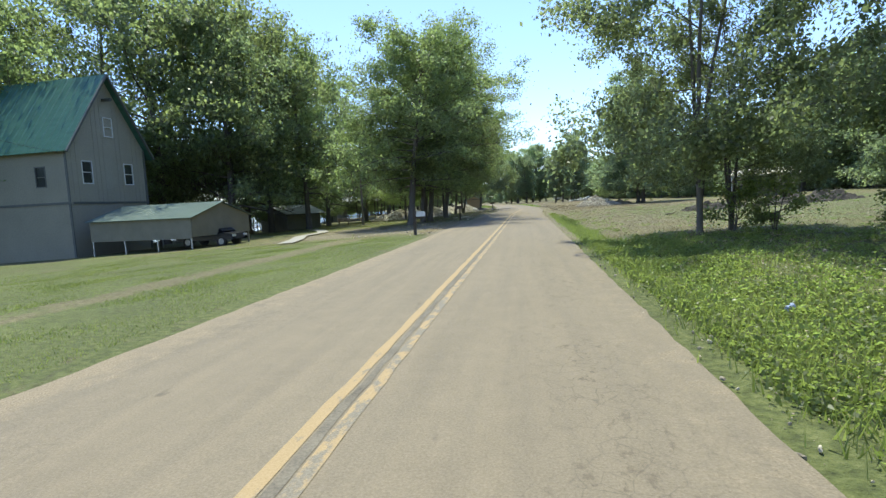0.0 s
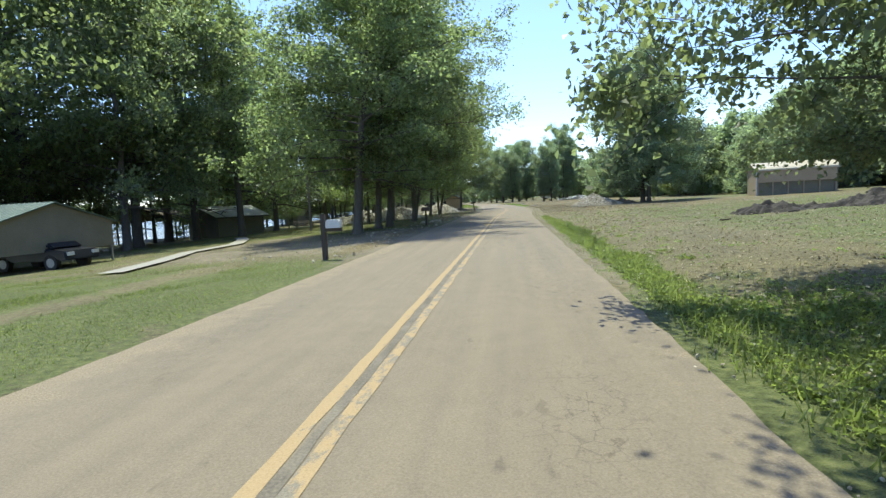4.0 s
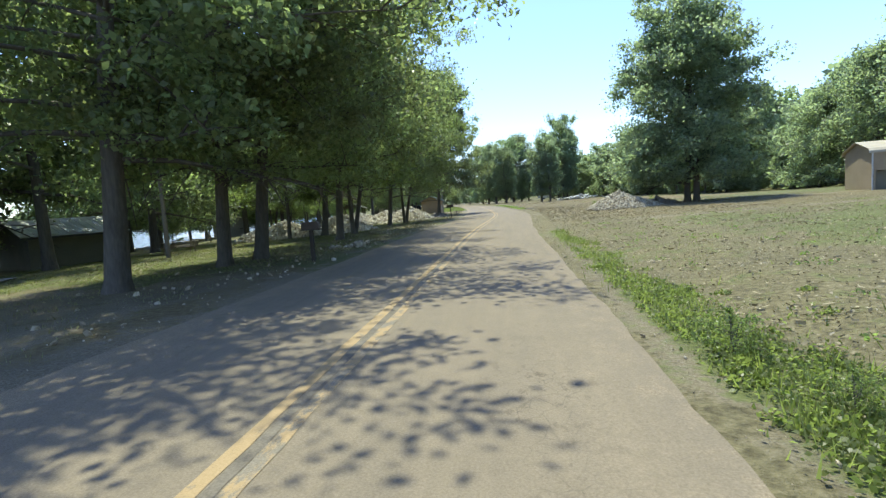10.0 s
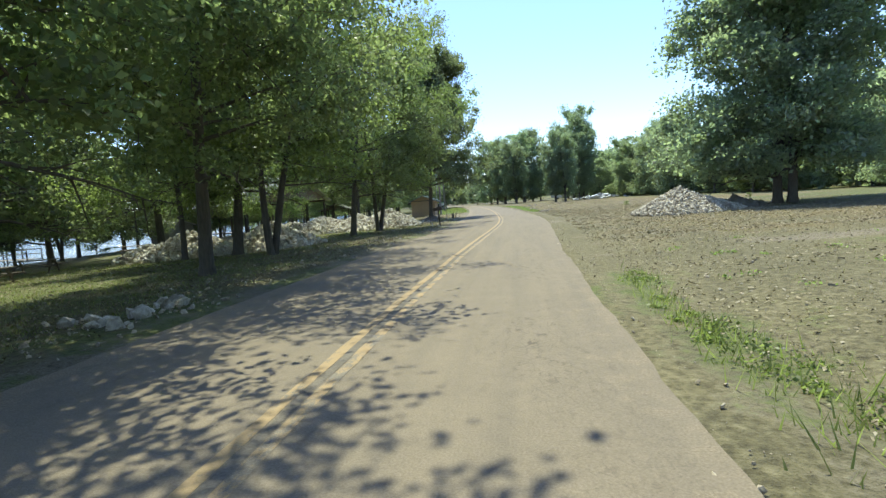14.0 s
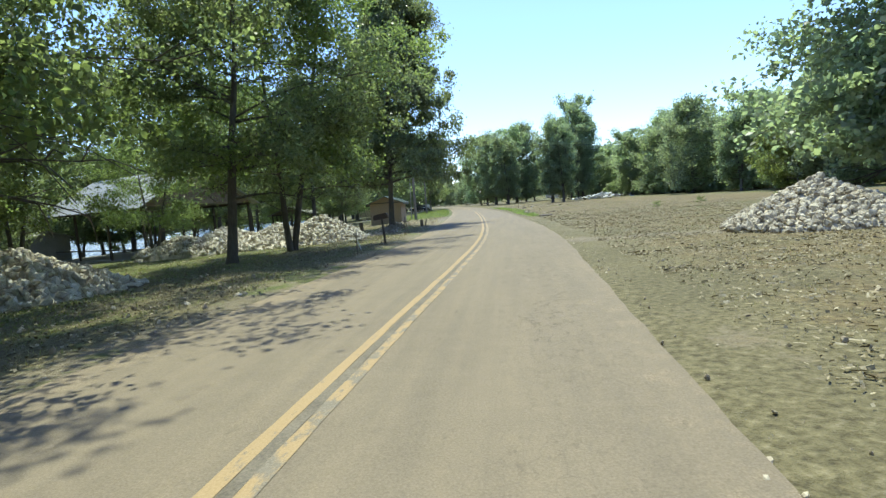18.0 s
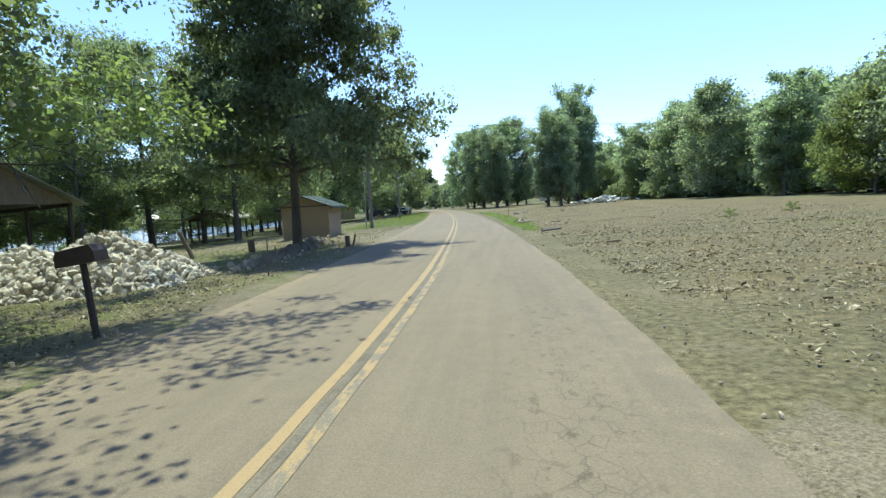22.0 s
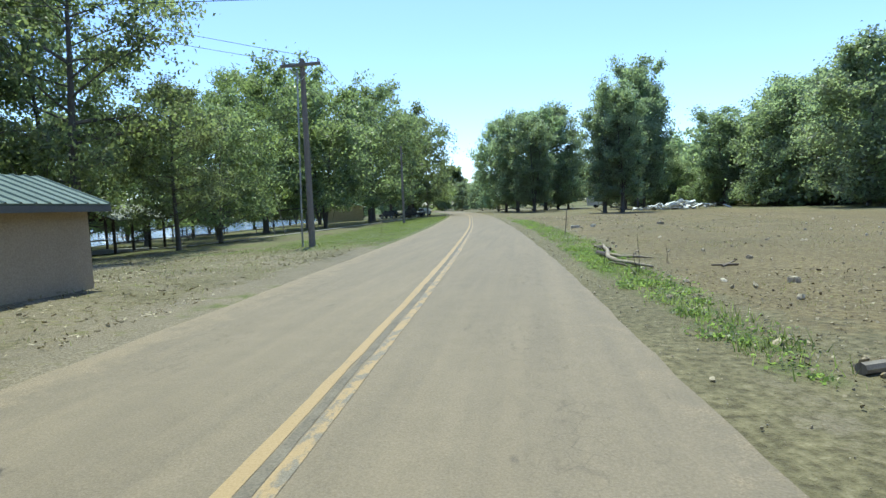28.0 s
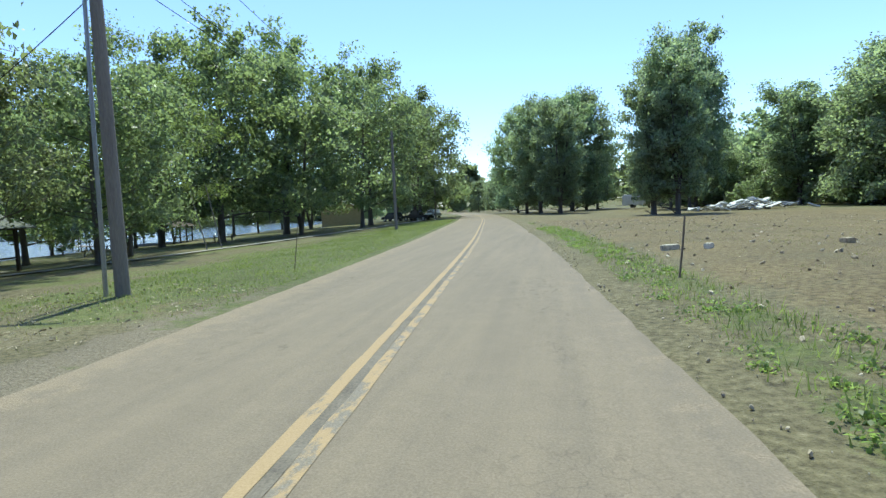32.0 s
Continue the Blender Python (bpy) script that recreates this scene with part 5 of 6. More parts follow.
def heap(name, label, origin, rz, peaks, mat, near, joined, size, near_test, seed):
    """A heap of stones: those that face the road are pieces of their own, the rest one joined part."""
    rnd = random.Random(seed)
    root = empty(name, origin, rz)
    tagged(root, label, "rock pile", "rock piles")
    kinds = [rock_mesh(seed * 10 + k, mat) for k in range(7)]
    xs = [p[0] - p[2] for p in peaks] + [p[0] + p[2] for p in peaks]
    ys = [p[1] - p[3] for p in peaks] + [p[1] + p[3] for p in peaks]

    def pick(front):
        while True:
            x, y = rnd.uniform(min(xs), max(xs)), rnd.uniform(min(ys), max(ys))
            hgt = pile_height(x, y, peaks)
            if hgt > 0.02 and near_test(x, y) == front:
                return x, y, hgt
    # core so that no gaps show through
    n = 26
    vs, fs = [], []
    for j in range(n + 1):
        for i in range(n + 1):
            x, y = min(xs) + (max(xs) - min(xs)) * i / n, min(ys) + (max(ys) - min(ys)) * j / n
            hgt = pile_height(x, y, peaks)
            vs.append((x, y, hgt * 0.93 - 0.1 if hgt > 0.02 else -1.2))
    for j in range(n):
        for i in range(n):
            a = j * (n + 1) + i
            fs.append((a, a + 1, a + n + 2, a + n + 1))
    mesh_object("rubble_core", vs, fs, mat, root, smooth=True)
    for _ in range(near):
        x, y, hgt = pick(True)
        ob = new("rock", rnd.choice(kinds))
        ob.parent = root
        s = size * rnd.uniform(0.5, 1.5)
        ob.matrix_basis = Matrix.LocRotScale((x, y, hgt * 0.96), Euler([rnd.uniform(0, 6.28) for _ in range(3)]), (s, s * rnd.uniform(0.7, 1.1), s))
    vs, fs = [], []
    for _ in range(joined):
        x, y, hgt = pick(rnd.random() < 0.55)
        me = rnd.choice(kinds)
        s = size * rnd.uniform(0.35, 1.3)
        m = Matrix.LocRotScale((x, y, hgt * 0.95), Euler([rnd.uniform(0, 6.28) for _ in range(3)]), (s, s, s))
        b = len(vs)
        vs += [m @ v.co for v in me.vertices]
        fs += [tuple(b + i for i in pl.vertices) for pl in me.polygons]
    tagged(mesh_object("rubble", vs, fs, mat, root), kind="stuff")


heap("rock_pile", "heap of pale broken limestone under the trees", spot(-15.8, 64.2), 10, [(0, 0, 3.2, 2.2, 1.4), (-2.4, 0.2, 2.0, 1.6, 0.8)], M_ROCK, 240, 700, 0.27, lambda x, y: y < 0.6, 3)
heap("rock_pile", "rounded heap of grey limestone in the shade", spot(-11.8, 65.0), 30, [(0, 0, 2.7, 2.3, 1.5), (1.0, 0.5, 2.2, 1.7, 1.0), (-1.5, -0.3, 2.0, 1.6, 0.9)], M_ROCK, 260, 700, 0.27, lambda x, y: y < 0.6, 8)
heap("rock_pile", "long high heap of white limestone rubble beside the road", spot(-12.3, 80.6), 4, [(3.0, 0.0, 3.1, 2.6, 1.8), (0.2, 0.3, 3.4, 2.6, 1.4), (-3.2, 0.4, 4.0, 2.6, 1.42), (-6.0, 0.2, 3.0, 2.2, 1.1)], M_ROCK, 300, 2300, 0.26, lambda x, y: y < 0.5, 4)
p = spot(9.2, 69.3)
heap("rock_pile", "heap of broken concrete and stone in the field", p, -5, [(0, 0, 2.7, 2.4, 1.48), (1.5, 0.4, 2.2, 1.6, 0.9)], M_CONCRETE_RUBBLE, 300, 1900, 0.2, lambda x, y: y < 0.7, 5)

def soil_mound(label, px, py, rz, peaks, seed, mat=M_SOIL):
    p = spot(px, py)
    vs, fs, n = [], [], 60
    xs = [q[0] - q[2] for q in peaks] + [q[0] + q[2] for q in peaks]
    ys = [q[1] - q[3] for q in peaks] + [q[1] + q[3] for q in peaks]
    for j in range(n + 1):
        for i in range(n + 1):
            x, y = min(xs) + (max(xs) - min(xs)) * i / n, min(ys) + (max(ys) - min(ys)) * j / n
            hgt = pile_height(x, y, peaks)
            vs.append((x, y, hgt * (0.85 + 0.5 * noise.noise(Vector((x * 1.7, y * 1.7, seed)))) + (0.24 * noise.noise(Vector((x * 4, y * 4, seed))) if hgt > 0.05 else 0) - 0.07))
            q = pose(p.x, p.y, 0, 0, 0, rz) @ Vector((x, y, 0))
            vs[-1] = (x, y, vs[-1][2] + gz(q.x, q.y) - p.z - (0.25 if hgt < 0.02 else 0))
    for j in range(n):
        for i in range(n):
            a = j * (n + 1) + i
            fs.append((a, a + 1, a + n + 2, a + n + 1))
    ob = mesh_object("soil_mound", vs, fs, mat)
    ob.matrix_basis = pose(p.x, p.y, p.z, 0, 0, rz)
    tagged(ob, label, "soil mound", "soil mounds")


soil_mound("windrow of dark dug soil in the field", 15.2, 37.0, 10, [(-3.6, 0, 2.1, 1.4, 0.75), (-1.0, 0.3, 1.8, 1.1, 0.4), (3.0, 0.4, 3.2, 1.7, 0.9), (6.5, 1.2, 2.6, 1.8, 1.0)], 2)
soil_mound("brown heap of soil beside the broken concrete", 12.3, 70.4, 0, [(0, 0, 2.2, 1.6, 0.8), (-1.6, -0.4, 1.6, 1.2, 0.6)], 3, M_BANK)
soil_mound("rough dark bank of soil and roots under the oak", -7.2, 87.6, 100, [(0, 0, 3.5, 1.0, 0.4), (-3.5, 0.2, 2.6, 0.8, 0.32), (3.6, 0.0, 2.6, 0.9, 0.35)], 4, M_BANK)


# ---- logs, branches, blocks ----
def log(name, label, cat, pts, radii, mat):
    bm = tube([spot(a, b) + Vector((0, 0, c)) for a, b, c in pts], radii, 8)
    me = bpy.data.meshes.new(name)
    bm.to_mesh(me)
    bm.free()
    me.materials.append(mat)
    tagged(new(name, me), label, cat, "cut wood on the verge")


def limb(name, label, cat, pts, radii, mat):
    """A crooked bare limb: points in metres, heights over the ground."""
    out, rad = [], []
    for i in range(len(pts) - 1):
        for k in range(3):
            f = k / 3
            x, y, z = (pts[i][q] * (1 - f) + pts[i + 1][q] * f for q in range(3))
            w = 0.035 * noise.noise(Vector((x * 3.1, y * 3.1, i)))
            out.append((x + w, y - w, gz(x, y) + z + 0.5 * w))
            rad.append((radii[i] * (1 - f) + radii[i + 1] * f) * (1 + 0.18 * noise.noise(Vector((x * 9, y * 9, 2)))))
    x, y, z = pts[-1]
    out.append((x, y, gz(x, y) + z))
    rad.append(radii[-1])
    bm = tube(out, rad, 8)
    me = bpy.data.meshes.new(name)
    bm.to_mesh(me)
    bm.free()
    me.materials.append(mat)
    me.polygons.foreach_set("use_smooth", [True] * len(me.polygons))
    tagged(new(name, me), label, cat, "cut wood on the verge")


limb("fallen_branch", "long crooked pale fallen branch lying on the verge", "branch", [(2.52, 117.5, 0.12), (2.78, 117.3, 0.14), (2.68, 115.7, 0.16), (2.5, 114.2, 0.12), (2.62, 113.5, 0.1), (3.02, 112.9, 0.08), (3.3, 112.5, 0.05)], [0.03, 0.05, 0.06, 0.065, 0.055, 0.05, 0.035], M_LIMB)
limb("fallen_branch", "straight brown fallen branch crossing the pale one", "branch", [(2.8, 117.2, 0.12), (2.72, 115.9, 0.1), (2.72, 115.2, 0.08), (2.92, 114.7, 0.08), (3.34, 114.55, 0.07), (3.7, 114.35, 0.05)], [0.03, 0.04, 0.055, 0.05, 0.04, 0.02], M_LIMB)
limb("fallen_branch", "thin dark forked branch under the others", "branch", [(2.46, 113.35, 0.08), (2.63, 112.75, 0.1), (2.74, 112.3, 0.07), (2.68, 111.25, 0.04)], [0.03, 0.028, 0.024, 0.012], M_DARKWOOD)
limb("log", "short dark log end among the branches", "log", [(2.4, 115.65, 0.1), (2.5, 115.2, 0.1), (2.6, 114.8, 0.08)], [0.09, 0.085, 0.07], M_DARKWOOD)
for x, y, h in ((2.17, 112.65, 0.62), (2.74, 111.31, 0.95), (2.72, 111.65, 0.55), (3.9, 113.6, 0.5)):
    limb("weed_stalk", "thin dry weed stalk standing by the branches", "weed stalk", [(x, y, -0.05), (x + 0.02, y + 0.01, h * 0.5), (x - 0.03, y + 0.02, h)], [0.008, 0.006, 0.003], M_DARKWOOD)
log("plank", "grey plank lying beside the road", "plank", [(2.9, 91.6, 0.05), (3.8, 92.3, 0.05)], [0.07, 0.07], M_POLE)
log("plank", "second grey plank lying in the weeds", "plank", [(3.0, 92.6, 0.05), (3.9, 93.0, 0.05)], [0.06, 0.06], M_POLE)
log("log", "short weathered log on the bare soil", "log", [(2.3, 103.85, 0.06), (2.45, 103.7, 0.07), (2.62, 103.5, 0.05)], [0.07, 0.08, 0.065], M_DARKWOOD)
log("stick", "pale broken branch on the bare soil", "stick", [(4.3, 99.5, 0.03), (4.8, 100.2, 0.07)], [0.03, 0.02], M_WOOD)
log("stick", "pale stick crossing another on the soil", "stick", [(4.15, 99.7, 0.04), (4.7, 99.75, 0.04)], [0.022, 0.03], M_WOOD)
log("stick", "short brown stick on the stubble", "stick", [(4.2, 84.0, 0.04), (4.7, 84.4, 0.03)], [0.03, 0.025], M_DARKWOOD)
log("stick", "dark stick on the field", "stick", [(8.4, 32.5, 0.05), (8.9, 32.8, 0.03)], [0.04, 0.03], M_DARKWOOD)


def block(px, py, sx, sy, sz, rz, label, mat):
    p = spot(px, py)
    bm = box(-sx / 2, -sy / 2, -0.06, sx / 2, sy / 2, sz, 0.02)
    for v in bm.verts:
        v.co += Vector((noise.noise(v.co * 7), noise.noise(v.co * 7 + Vector((5, 0, 0))), noise.noise(v.co * 7 + Vector((0, 5, 0))))) * 0.02
    me = bpy.data.meshes.new("stone_block")
    bm.to_mesh(me)
    bm.free()
    me.materials.append(mat)
    ob = new("stone_block", me)
    ob.matrix_basis = pose(p.x, p.y, p.z, 0, 0, rz)
    tagged(ob, label, "stone block", "stones in the field")


block(2.57, 115.0, 0.52, 0.24, 0.15, 8, "sawn stone block on bare soil", M_ROCK)
block(4.75, 97.5, 0.2, 0.16, 0.1, 30, "square pale stone in the weeds", M_FIELDSTONE)
block(6.75, 115.2, 0.32, 0.24, 0.15, 20, "pale lump of stone on bare soil", M_FIELDSTONE)
block(3.4, 114.6, 0.26, 0.2, 0.15, 50, "small stone beside the stone block", M_ROCK)
block(5.4, 101.0, 0.17, 0.14, 0.08, 50, "flat stone on the field", M_FIELDSTONE)


# ---- vehicles far down the road ----
def car(px, py, rz, paint, label, L=4.8, W=1.85, H=1.75, bed=False):
    p = spot(px, py)
    root = empty("parked_pickup" if bed else "parked_car", (p.x, p.y, p.z), rz)
    tagged(root, label, "pickup" if bed else "car", "parked vehicles")
    h = L / 2
    roof_y = (-0.55, 0.75) if bed else (-1.6, 0.9)
    body = [(-h, 0.42), (-h + 0.1, 0.98), (roof_y[0] - 0.15, 1.02), (h - 1.35, 1.02), (h - 0.15, 0.86), (h, 0.45)]
    bm = prism(body, -W / 2, W / 2)
    bmesh.ops.bevel(bm, geom=bm.edges[:], offset=0.06, segments=2, affect="EDGES")
    bmesh.ops.transform(bm, matrix=Matrix.Rotation(radians(90), 4, "Z"), verts=bm.verts[:])
    part("body", bm, paint, root)
    bm = prism([(roof_y[0] - 0.4, 1.0), (roof_y[0], H), (roof_y[1] - 0.2, H), (roof_y[1] + 0.6, 1.0)], -W / 2 + 0.12, W / 2 - 0.12)
    bmesh.ops.bevel(bm, geom=bm.edges[:], offset=0.07, segments=2, affect="EDGES")
    bmesh.ops.transform(bm, matrix=Matrix.Rotation(radians(90), 4, "Z"), verts=bm.verts[:])
    cabp = part("cab", bm, paint, root)
    for s in (-1, 1):
        bm = prism([(roof_y[0] - 0.2, 1.06), (roof_y[0] + 0.05, H - 0.12), (roof_y[1] - 0.2, H - 0.12), (roof_y[1] + 0.35, 1.06)], s * (W / 2 - 0.115) - 0.006, s * (W / 2 - 0.115) + 0.006)
        bmesh.ops.transform(bm, matrix=Matrix.Rotation(radians(90), 4, "Z"), verts=bm.verts[:])
        part("side_window", bm, M_GLASS, cabp)
        for q in (-1, 1):
            x, y = s * (W / 2 - 0.1), q * (h - 0.95)
            w = part("wheel", tube([(x - 0.11, y, 0.35), (x + 0.11, y, 0.35)], [0.36, 0.36], 18), M_BLACK, root)
            part("rim", tube([(x + s * 0.112, y, 0.35), (x + s * 0.118, y, 0.35)], [0.22, 0.2], 14), M_STEEL, w)
        part("headlight", box(s * 0.65 - 0.16, h - 0.1, 0.66, s * 0.65 + 0.16, h - 0.02, 0.82), M_WHITE, root)
        part("tail_light", box(s * 0.75 - 0.09, -h + 0.02, 0.68, s * 0.75 + 0.09, -h + 0.08, 0.92), M_RUSTBOX, root)


car(-19.6, 29.6, 266, M_CARDARK, "dark car parked under the open carport", 4.6, 1.8, 1.5)
car(-21.0, 178.0, 75, M_CARDARK, "dark pickup parked on the drive by the trees", 5.4, 1.95, 1.85, True)
car(-22.0, 193.0, 40, M_CARWHITE, "silver car parked beyond the dark pickup", 4.7)
car(-27.5, 186.0, 70, M_CARDARK, "dark car parked under the trees", 4.6)

p = spot(12.0, 184.0)
van = empty("camper_trailer", (p.x, p.y, p.z + 0.3), 70)
tagged(van, "small white camper trailer at the woods' edge", "trailer")
part("body", box(-1.0, -1.8, 0.45, 1.0, 1.8, 2.3, 0.18), M_WHITE, van)
for s in (-1, 1):
    part("window", box(s * 1.0 - 0.01, -0.9, 1.3, s * 1.0 + 0.01, 0.2, 1.85), M_GLASS, van)
    part("wheel", tube([(s * 0.85 - 0.1, 0.1, 0.33), (s * 0.85 + 0.1, 0.1, 0.33)], [0.33, 0.33], 14), M_BLACK, van)
part("tow_bar", box(-0.05, 1.8, 0.4, 0.05, 2.9, 0.5), M_STEEL, van)

rnd = random.Random(77)
p = spot(19.0, 157.0)
junk = empty("scrap_heap", (p.x, p.y, p.z), 0)
tagged(junk, "low heap of white sheet scrap and boards", "scrap heap")
for k in range(110):
    bm = box(-rnd.uniform(0.2, 0.75), -rnd.uniform(0.15, 0.4), 0, rnd.uniform(0.2, 0.75), rnd.uniform(0.15, 0.4), rnd.uniform(0.03, 0.2))
    x = rnd.gauss(0, 2.7)
    bmesh.ops.transform(bm, matrix=pose(x, rnd.gauss(0, 1.3), max(0.0, 1.1 - abs(x) * 0.17) * rnd.random() + 0.12, rnd.uniform(-22, 22), rnd.uniform(-22, 22), rnd.uniform(0, 360)), verts=bm.verts[:])
    part("scrap_sheet", bm, M_WHITE if rnd.random() < 0.9 else M_STEEL, junk)

# footpath along the lawn
line = [(-33.0, 111.8), (-26.0, 113.5), (-21.8, 118.0), (-20.5, 125.0), (-19.7, 133.0), (-19.3, 143.0), (-18.9, 155.0), (-19.0, 172.0), (-22.0, 190.0)]
vs, fs = [], []
for i in range(len(line)):
    a, b = line[max(0, i - 1)], line[min(len(line) - 1, i + 1)]
    d = Vector((b[0] - a[0], b[1] - a[1])).normalized()
    for k in (-0.55, 0.0, 0.55):
        q = spot(line[i][0] - d.y * k, line[i][1] + d.x * k)
        vs.append((q.x, q.y, q.z + 0.07))
    if i:
        for k in (0, 1):
            fs.append((3 * i - 3 + k, 3 * i - 2 + k, 3 * i + 1 + k, 3 * i + k))
tagged(mesh_object("pavement", vs, fs, M_PATH, smooth=True), "narrow pale footpath across the lawn", "footpath", kind="structure")
vs, fs = [], []
for i, (px, py) in enumerate([(-12.2, 24.5), (-13.2, 28.0), (-15.0, 32.5), (-15.2, 37.0), (-17.5, 42.0), (-20.5, 47)]):
    for d in (0.45, -0.45):
        q = spot(px + d, py)
        vs.append((q.x, q.y, q.z + 0.08))
    if i:
        fs.append((2 * i - 2, 2 * i, 2 * i + 1, 2 * i - 1))
tagged(mesh_object("pavement", vs, fs, M_PATH), "pale concrete strip leading to the cabins", "footpath", kind="structure")


# ---- grass, weeds and loose stones ----
def blades(name, label, mat, n, chance, y0, y1, s0, s1, h0, h1, seed, width=0.012, clump=0):
    """Thin upright blades, three corners each, where chance(s, y) allows."""
    rg = np.random.default_rng(seed)
    y, s = rg.uniform(y0, y1, n * 2), rg.uniform(s0, s1, n * 2)
    if clump:
        k = rg.integers(0, clump, n * 2)
        cy, cs = rg.uniform(y0, y1, clump), rg.uniform(s0, s1, clump)
        y, s = cy[k] + rg.normal(0, 0.2, n * 2), cs[k] + rg.normal(0, 0.16, n * 2)
    keep = rg.random(n * 2) < chance(s, y)
    y, s = y[keep][:n], s[keep][:n]
    x = s + centre(y)
    z = height(x, y) - 0.02
    m = len(x)
    hh = rg.uniform(h0, h1, m)
    a = rg.uniform(0, 6.283, m)
    lean = rg.normal(0, 0.35, (m, 2)) * hh[:, None]
    w = width * rg.uniform(0.7, 1.6, m)
    base = np.stack([x, y, z], 1)
    dx = np.stack([np.cos(a) * w, np.sin(a) * w, np.zeros(m)], 1)
    tip = base + np.stack([lean[:, 0], lean[:, 1], hh], 1)
    co = np.stack([base - dx, base + dx, tip], 1)
    tagged(new(name, fast_mesh(name, co, 3, mat)), label, "grass", kind="stuff")


cov = lambda ch: (lambda s, y: np.clip(covers(s, y)[ch] * 1.6 - 0.45, 0, 1))
def leafy_weeds(name, label, n, chance, y0, y1, s0, s1, tall, size, seed, clumps):
    """Low broad-leaved weeds that grow in clumps."""
    rg = np.random.default_rng(seed)
    cy, cs = rg.uniform(y0, y1, clumps), s0 + (s1 - s0) * rg.random(clumps) ** 1.3
    ok = rg.random(clumps) < chance(cs, cy)
    cy, cs = cy[ok], cs[ok]
    big = rg.random(len(cy)) ** 2 * 0.8 + 0.4
    k = rg.integers(0, len(cy), n)
    y, s = cy[k] + rg.normal(0, 0.17, n) * big[k], cs[k] + rg.normal(0, 0.15, n) * big[k]
    x = s + centre(y)
    z = height(x, y) + rg.random(n) ** 1.4 * tall * big[k]
    co = leaf_quads(rg, np.stack([x, y, z], 1), size, 0.9)
    tagged(new(name, fast_mesh(name, co, 4, M_WEED)), label, "weeds", kind="stuff")


leafy_weeds("verge_weeds", "bright green leafy weeds along the road's edge", 90000, lambda s, y: cov(0)(s, y) * (0.8 - 0.5 * step(y, 42, 50)), -3, 66, 3.7, 6.4, 0.12, 0.05, 1, 4200)
leafy_weeds("verge_weeds", "rank green weeds under the roadside trees", 45000, lambda s, y: cov(0)(s, y) * 0.8, -3, 21, 4.4, 12, 0.2, 0.055, 9, 1500)
leafy_weeds("verge_weeds", "patchy green weeds by the bare field", 10000, lambda s, y: cov(0)(s, y) * 0.45, 103, 165, 3.8, 5.5, 0.16, 0.05, 2, 1500)
leafy_weeds("field_weeds", "scattered green weeds in the stubble", 8000, lambda s, y: 0.5 + 0 * s, 3, 62, 5.5, 30, 0.12, 0.055, 3, 800)
blades("verge_grass", "thin grass among the roadside weeds", M_BLADE, 30000, lambda s, y: cov(0)(s, y) * np.exp(-np.clip(s - 3.9, 0, 9) / 2.0), -4, 66, 3.6, 7.5, 0.06, 0.28, 1, 0.008, 4200)
blades("verge_grass", "thin grass by the bare field", M_BLADE, 12000, cov(0), 100, 165, 3.6, 6.2, 0.06, 0.22, 2, 0.008, 1500)
blades("lawn_grass", "short patchy lawn before the barn", M_BLADE, 150000, cov(0), -2, 32, -20, -4.0, 0.02, 0.06, 3, 0.009)
blades("lawn_grass", "green lawn between road and footpath", M_BLADE, 60000, cov(0), 121, 190, -12, -4.0, 0.03, 0.1, 4, 0.011)
blades("lawn_grass", "short thin grass under the river trees", M_BLADE, 90000, cov(0), 44, 106, -26, -5.5, 0.03, 0.09, 7, 0.011)
blades("dry_grass", "thin dry stubble over the field", M_DRY, 90000, lambda s, y: 0.5 + 0 * s, -2, 150, 4.6, 22, 0.02, 0.07, 5, 0.008, 22000)
blades("dry_grass", "dry grass and litter under the trees", M_DRY, 40000, lambda s, y: 0.5 + 0 * s, 26, 125, -24, -4.6, 0.03, 0.12, 6, 0.009, 7000)


def loose_stones(name, label, mat, n, where, size, seed):
    rg = random.Random(seed)
    kinds = [rock_mesh(seed * 7 + k, mat, 0.7) for k in range(5)]
    vs, fs = [], []
    for _ in range(n):
        s, y = where(rg)
        x = s + float(centre(y))
        me = rg.choice(kinds)
        sc = size * (0.35 + 1.6 * rg.random() ** 4)
        m = Matrix.LocRotScale((x, y, gz(x, y) + sc * 0.1), Euler([rg.uniform(0, 6.28) for _ in range(3)]), (sc, sc, sc * 0.8))
        b = len(vs)
        vs += [m @ v.co for v in me.vertices]
        fs += [tuple(b + i for i in pl.vertices) for pl in me.polygons]
    tagged(mesh_object(name, vs, fs, mat), label, "stones", kind="stuff")


loose_stones("loose_stones", "pale stones strewn over the stubble field", M_FIELDSTONE, 1500, lambda r: (4.6 + 20 * r.random() ** 1.4, r.uniform(5, 106)), 0.065, 1)
loose_stones("loose_stones", "stones strewn over the bare brown field", M_FIELDSTONE, 2200, lambda r: (4.4 + 20 * r.random() ** 1.3, r.uniform(104, 165)), 0.085, 2)
loose_stones("loose_stones", "crumbled stones along the left verge", M_FIELDSTONE, 900, lambda r: (-4.0 - 6 * r.random() ** 1.6, r.uniform(26, 103)), 0.09, 3)
loose_stones("road_gravel", "loose gravel along the road's right edge", M_FIELDSTONE, 1500, lambda r: (3.2 + r.gauss(0.25, 0.22), r.uniform(-2, 165)), 0.035, 4)
loose_stones("bank_rubble", "broken rubble in the bank under the oak", M_FIELDSTONE, 420, lambda r: (-6.0 - 2.4 * r.random(), r.uniform(92, 106)), 0.18, 5)
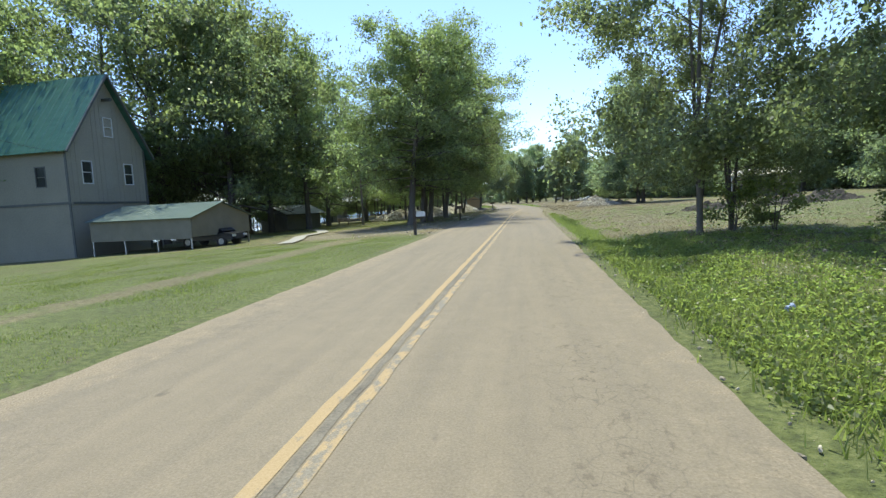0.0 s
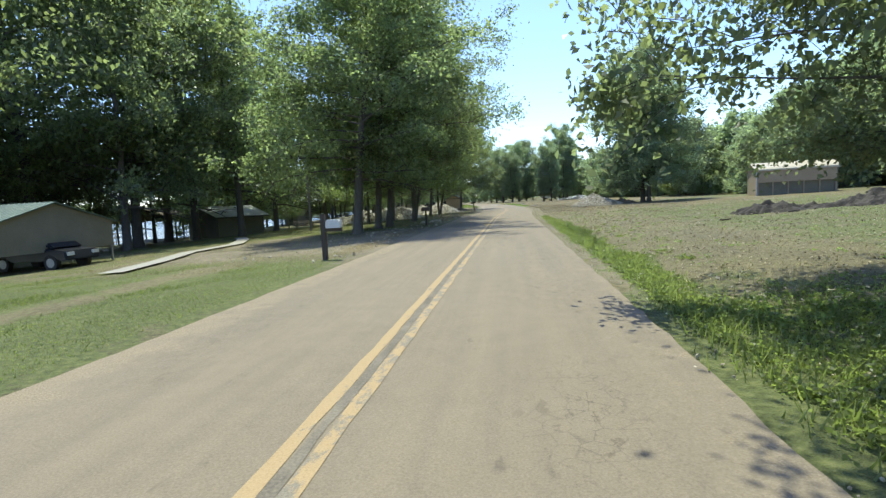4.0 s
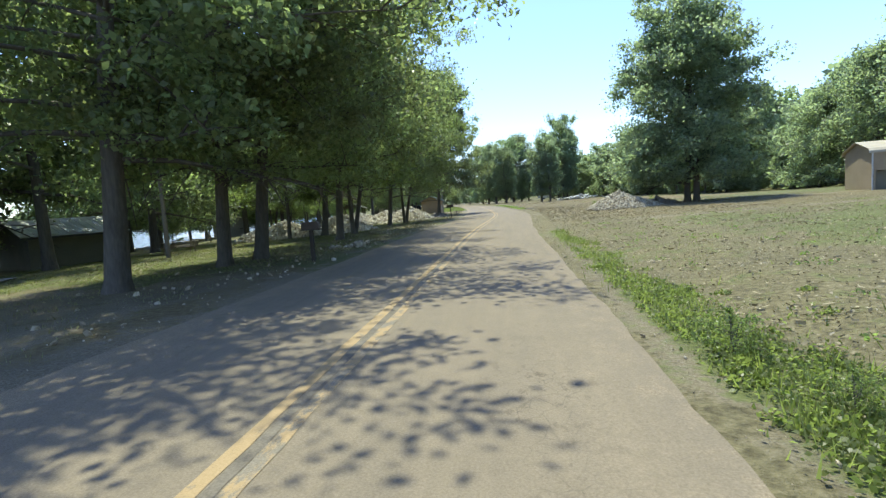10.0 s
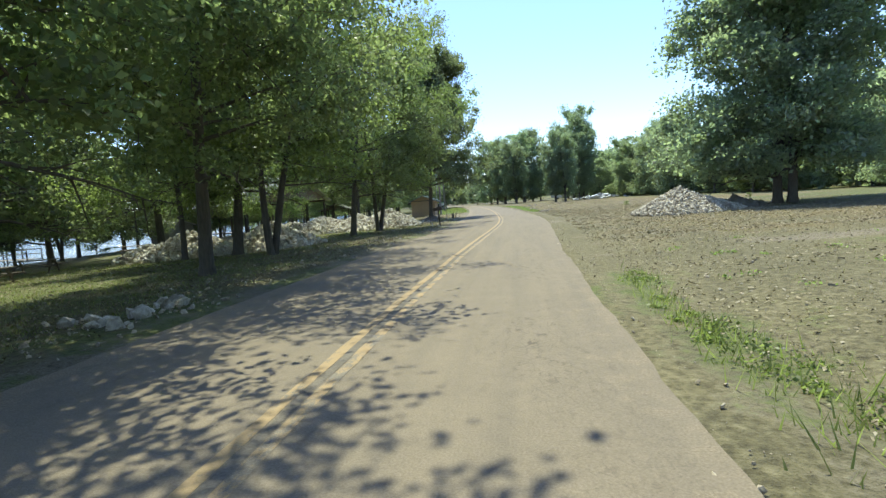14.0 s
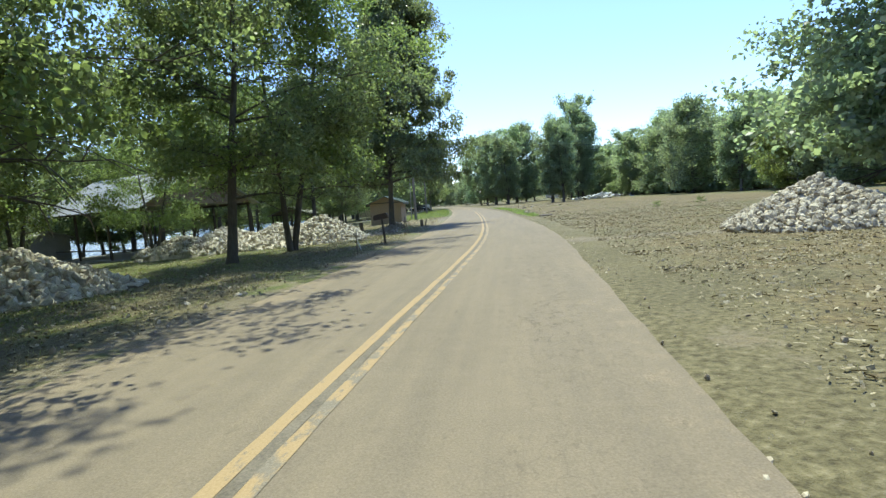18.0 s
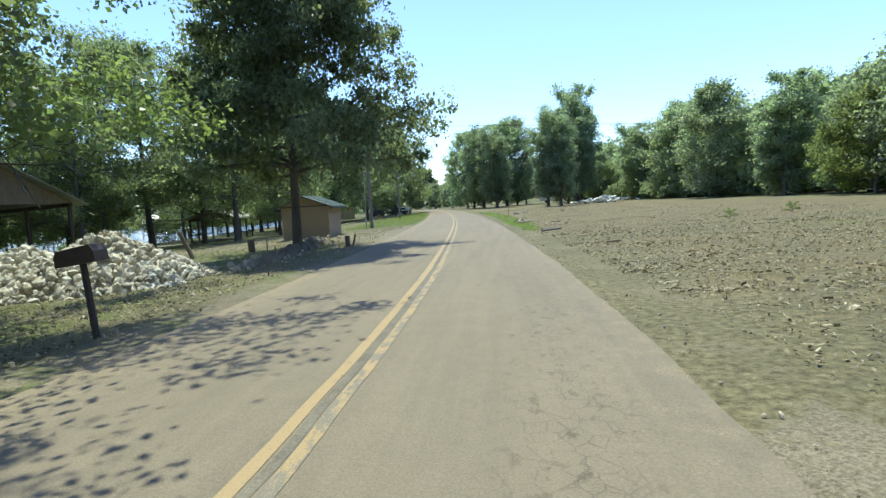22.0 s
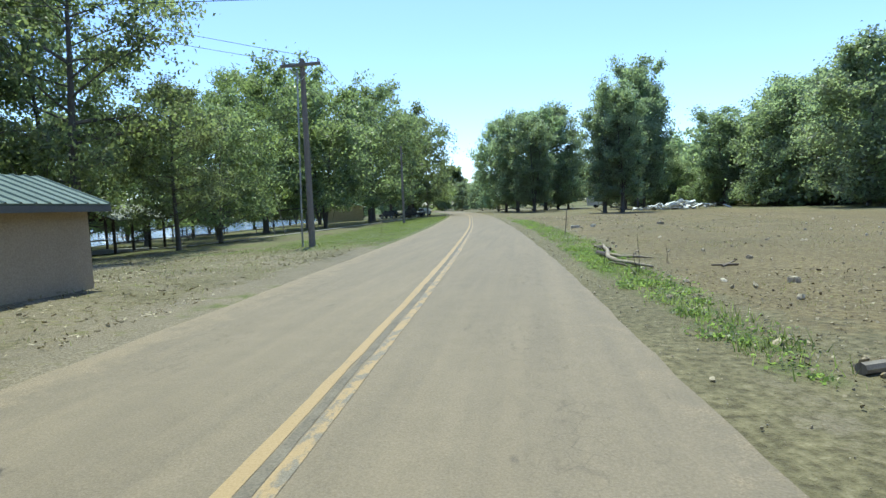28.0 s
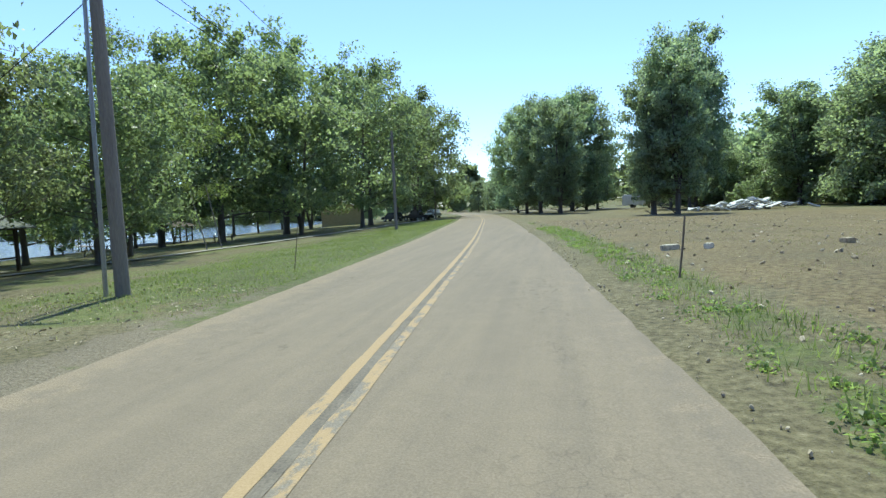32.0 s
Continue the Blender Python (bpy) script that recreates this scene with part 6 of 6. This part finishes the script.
loose_stones("soil_clods", "brown clods and crumbs over the bare field", M_CLOD, 1500, lambda r: (4.8 + 22 * r.random() ** 1.3, r.uniform(96, 165)), 0.06, 6)


def leaf_litter(name, label, n, y0, y1, s0, s1, size, seed):
    """Fallen leaves and chaff that lie flat on the ground."""
    rg = np.random.default_rng(seed)
    y, s = rg.uniform(y0, y1, n), s0 + (s1 - s0) * rg.random(n) ** 1.2
    x = s + centre(y)
    pos = np.stack([x, y, height(x, y) + 0.03], 1)
    tagged(new(name, fast_mesh(name, leaf_quads(rg, pos, size, 2.5), 4, M_CHAFF)), label, "leaf litter", kind="stuff")


def straw_litter(name, label, n, drifts, y0, y1, s0, s1, seed, mat):
    """Chopped straw and wood chips raked into low drifts that run across the field."""
    rg = np.random.default_rng(seed)
    dy, ds = rg.uniform(y0, y1, drifts), s0 + (s1 - s0) * rg.random(drifts) ** 1.4
    k = rg.integers(0, drifts, n)
    long = rg.uniform(0.3, 1.5, drifts)
    u = rg.normal(0, 1, n)
    s, y = ds[k] + u * long[k], dy[k] - 0.12 * u * long[k] + rg.normal(0, 0.17, n)
    loose = rg.random(n) < 0.3
    s, y = np.where(loose, s0 + (s1 - s0) * rg.random(n), s), np.where(loose, rg.uniform(y0, y1, n), y)
    s = np.sign(s0) * np.maximum(np.abs(s), 4.2 + rg.random(n) * 0.5)
    x = s + centre(y)
    a = rg.normal(0.1, 0.8, n)
    ln_, w = 0.012 + 0.05 * rg.random(n) ** 2, rg.uniform(0.004, 0.012, n)
    lift = rg.normal(0, 0.008, n)
    c = np.stack([x, y, height(x, y) + 0.03 + rg.random(n) * 0.015], 1)
    d = np.stack([np.cos(a) * ln_, np.sin(a) * ln_, lift], 1)
    e = np.stack([-np.sin(a) * w, np.cos(a) * w, rg.normal(0, 0.008, n)], 1)
    co = np.stack([c - d - e, c + d - e, c + d + e, c - d + e], 1)
    tagged(new(name, fast_mesh(name, co, 4, mat)), label, "straw", kind="stuff")


straw_litter("straw_litter", "pale straw and wood chips raked over the field", 22000, 220, 64, 102, 4.6, 17, 21, M_STRAW)
straw_litter("straw_litter", "thin scattered straw over the stubble field", 9000, 200, 8, 66, 5.0, 18, 22, M_STRAW)
straw_litter("straw_litter", "dry chaff and coarse grit on the verge", 5000, 300, 100, 126, -4.4, -19, 24, M_STRAW)
straw_litter("twig_litter", "dark broken twigs and bark over the field", 900, 120, 64, 112, 4.6, 19, 23, M_DARKWOOD)
leaf_litter("leaf_litter", "dry leaves and chaff strewn over the field", 45000, 2, 112, 4.3, 24, 0.05, 11)
leaf_litter("leaf_litter", "dry leaves lying under the river trees", 26000, 48, 92, -4.4, -24, 0.06, 12)

# the washed-out drain by the driveway
loose_stones("bank_rubble", "broken concrete round the washed-out drain", M_CONCRETE_RUBBLE, 60, lambda r: (-4.9 + r.gauss(0, 0.5), 54.5 + r.gauss(0, 0.9)), 0.2, 7)

# a crumpled blue cup thrown into the weeds
p = spot(3.23, 6.88)
cup = empty("paper_cup", (p.x, p.y, p.z + 0.06), 40)
tagged(cup, "crushed blue and white paper cup in the weeds", "litter")
part("cup", tube([(-0.07, 0, 0.02), (0.0, 0.005, 0.03), (0.07, 0.0, 0.035)], [0.034, 0.04, 0.048], 12), M_CUP, cup)
part("rim", tube([(0.068, 0, 0.035), (0.076, 0.0, 0.035)], [0.051, 0.051], 12), M_WHITE, cup)
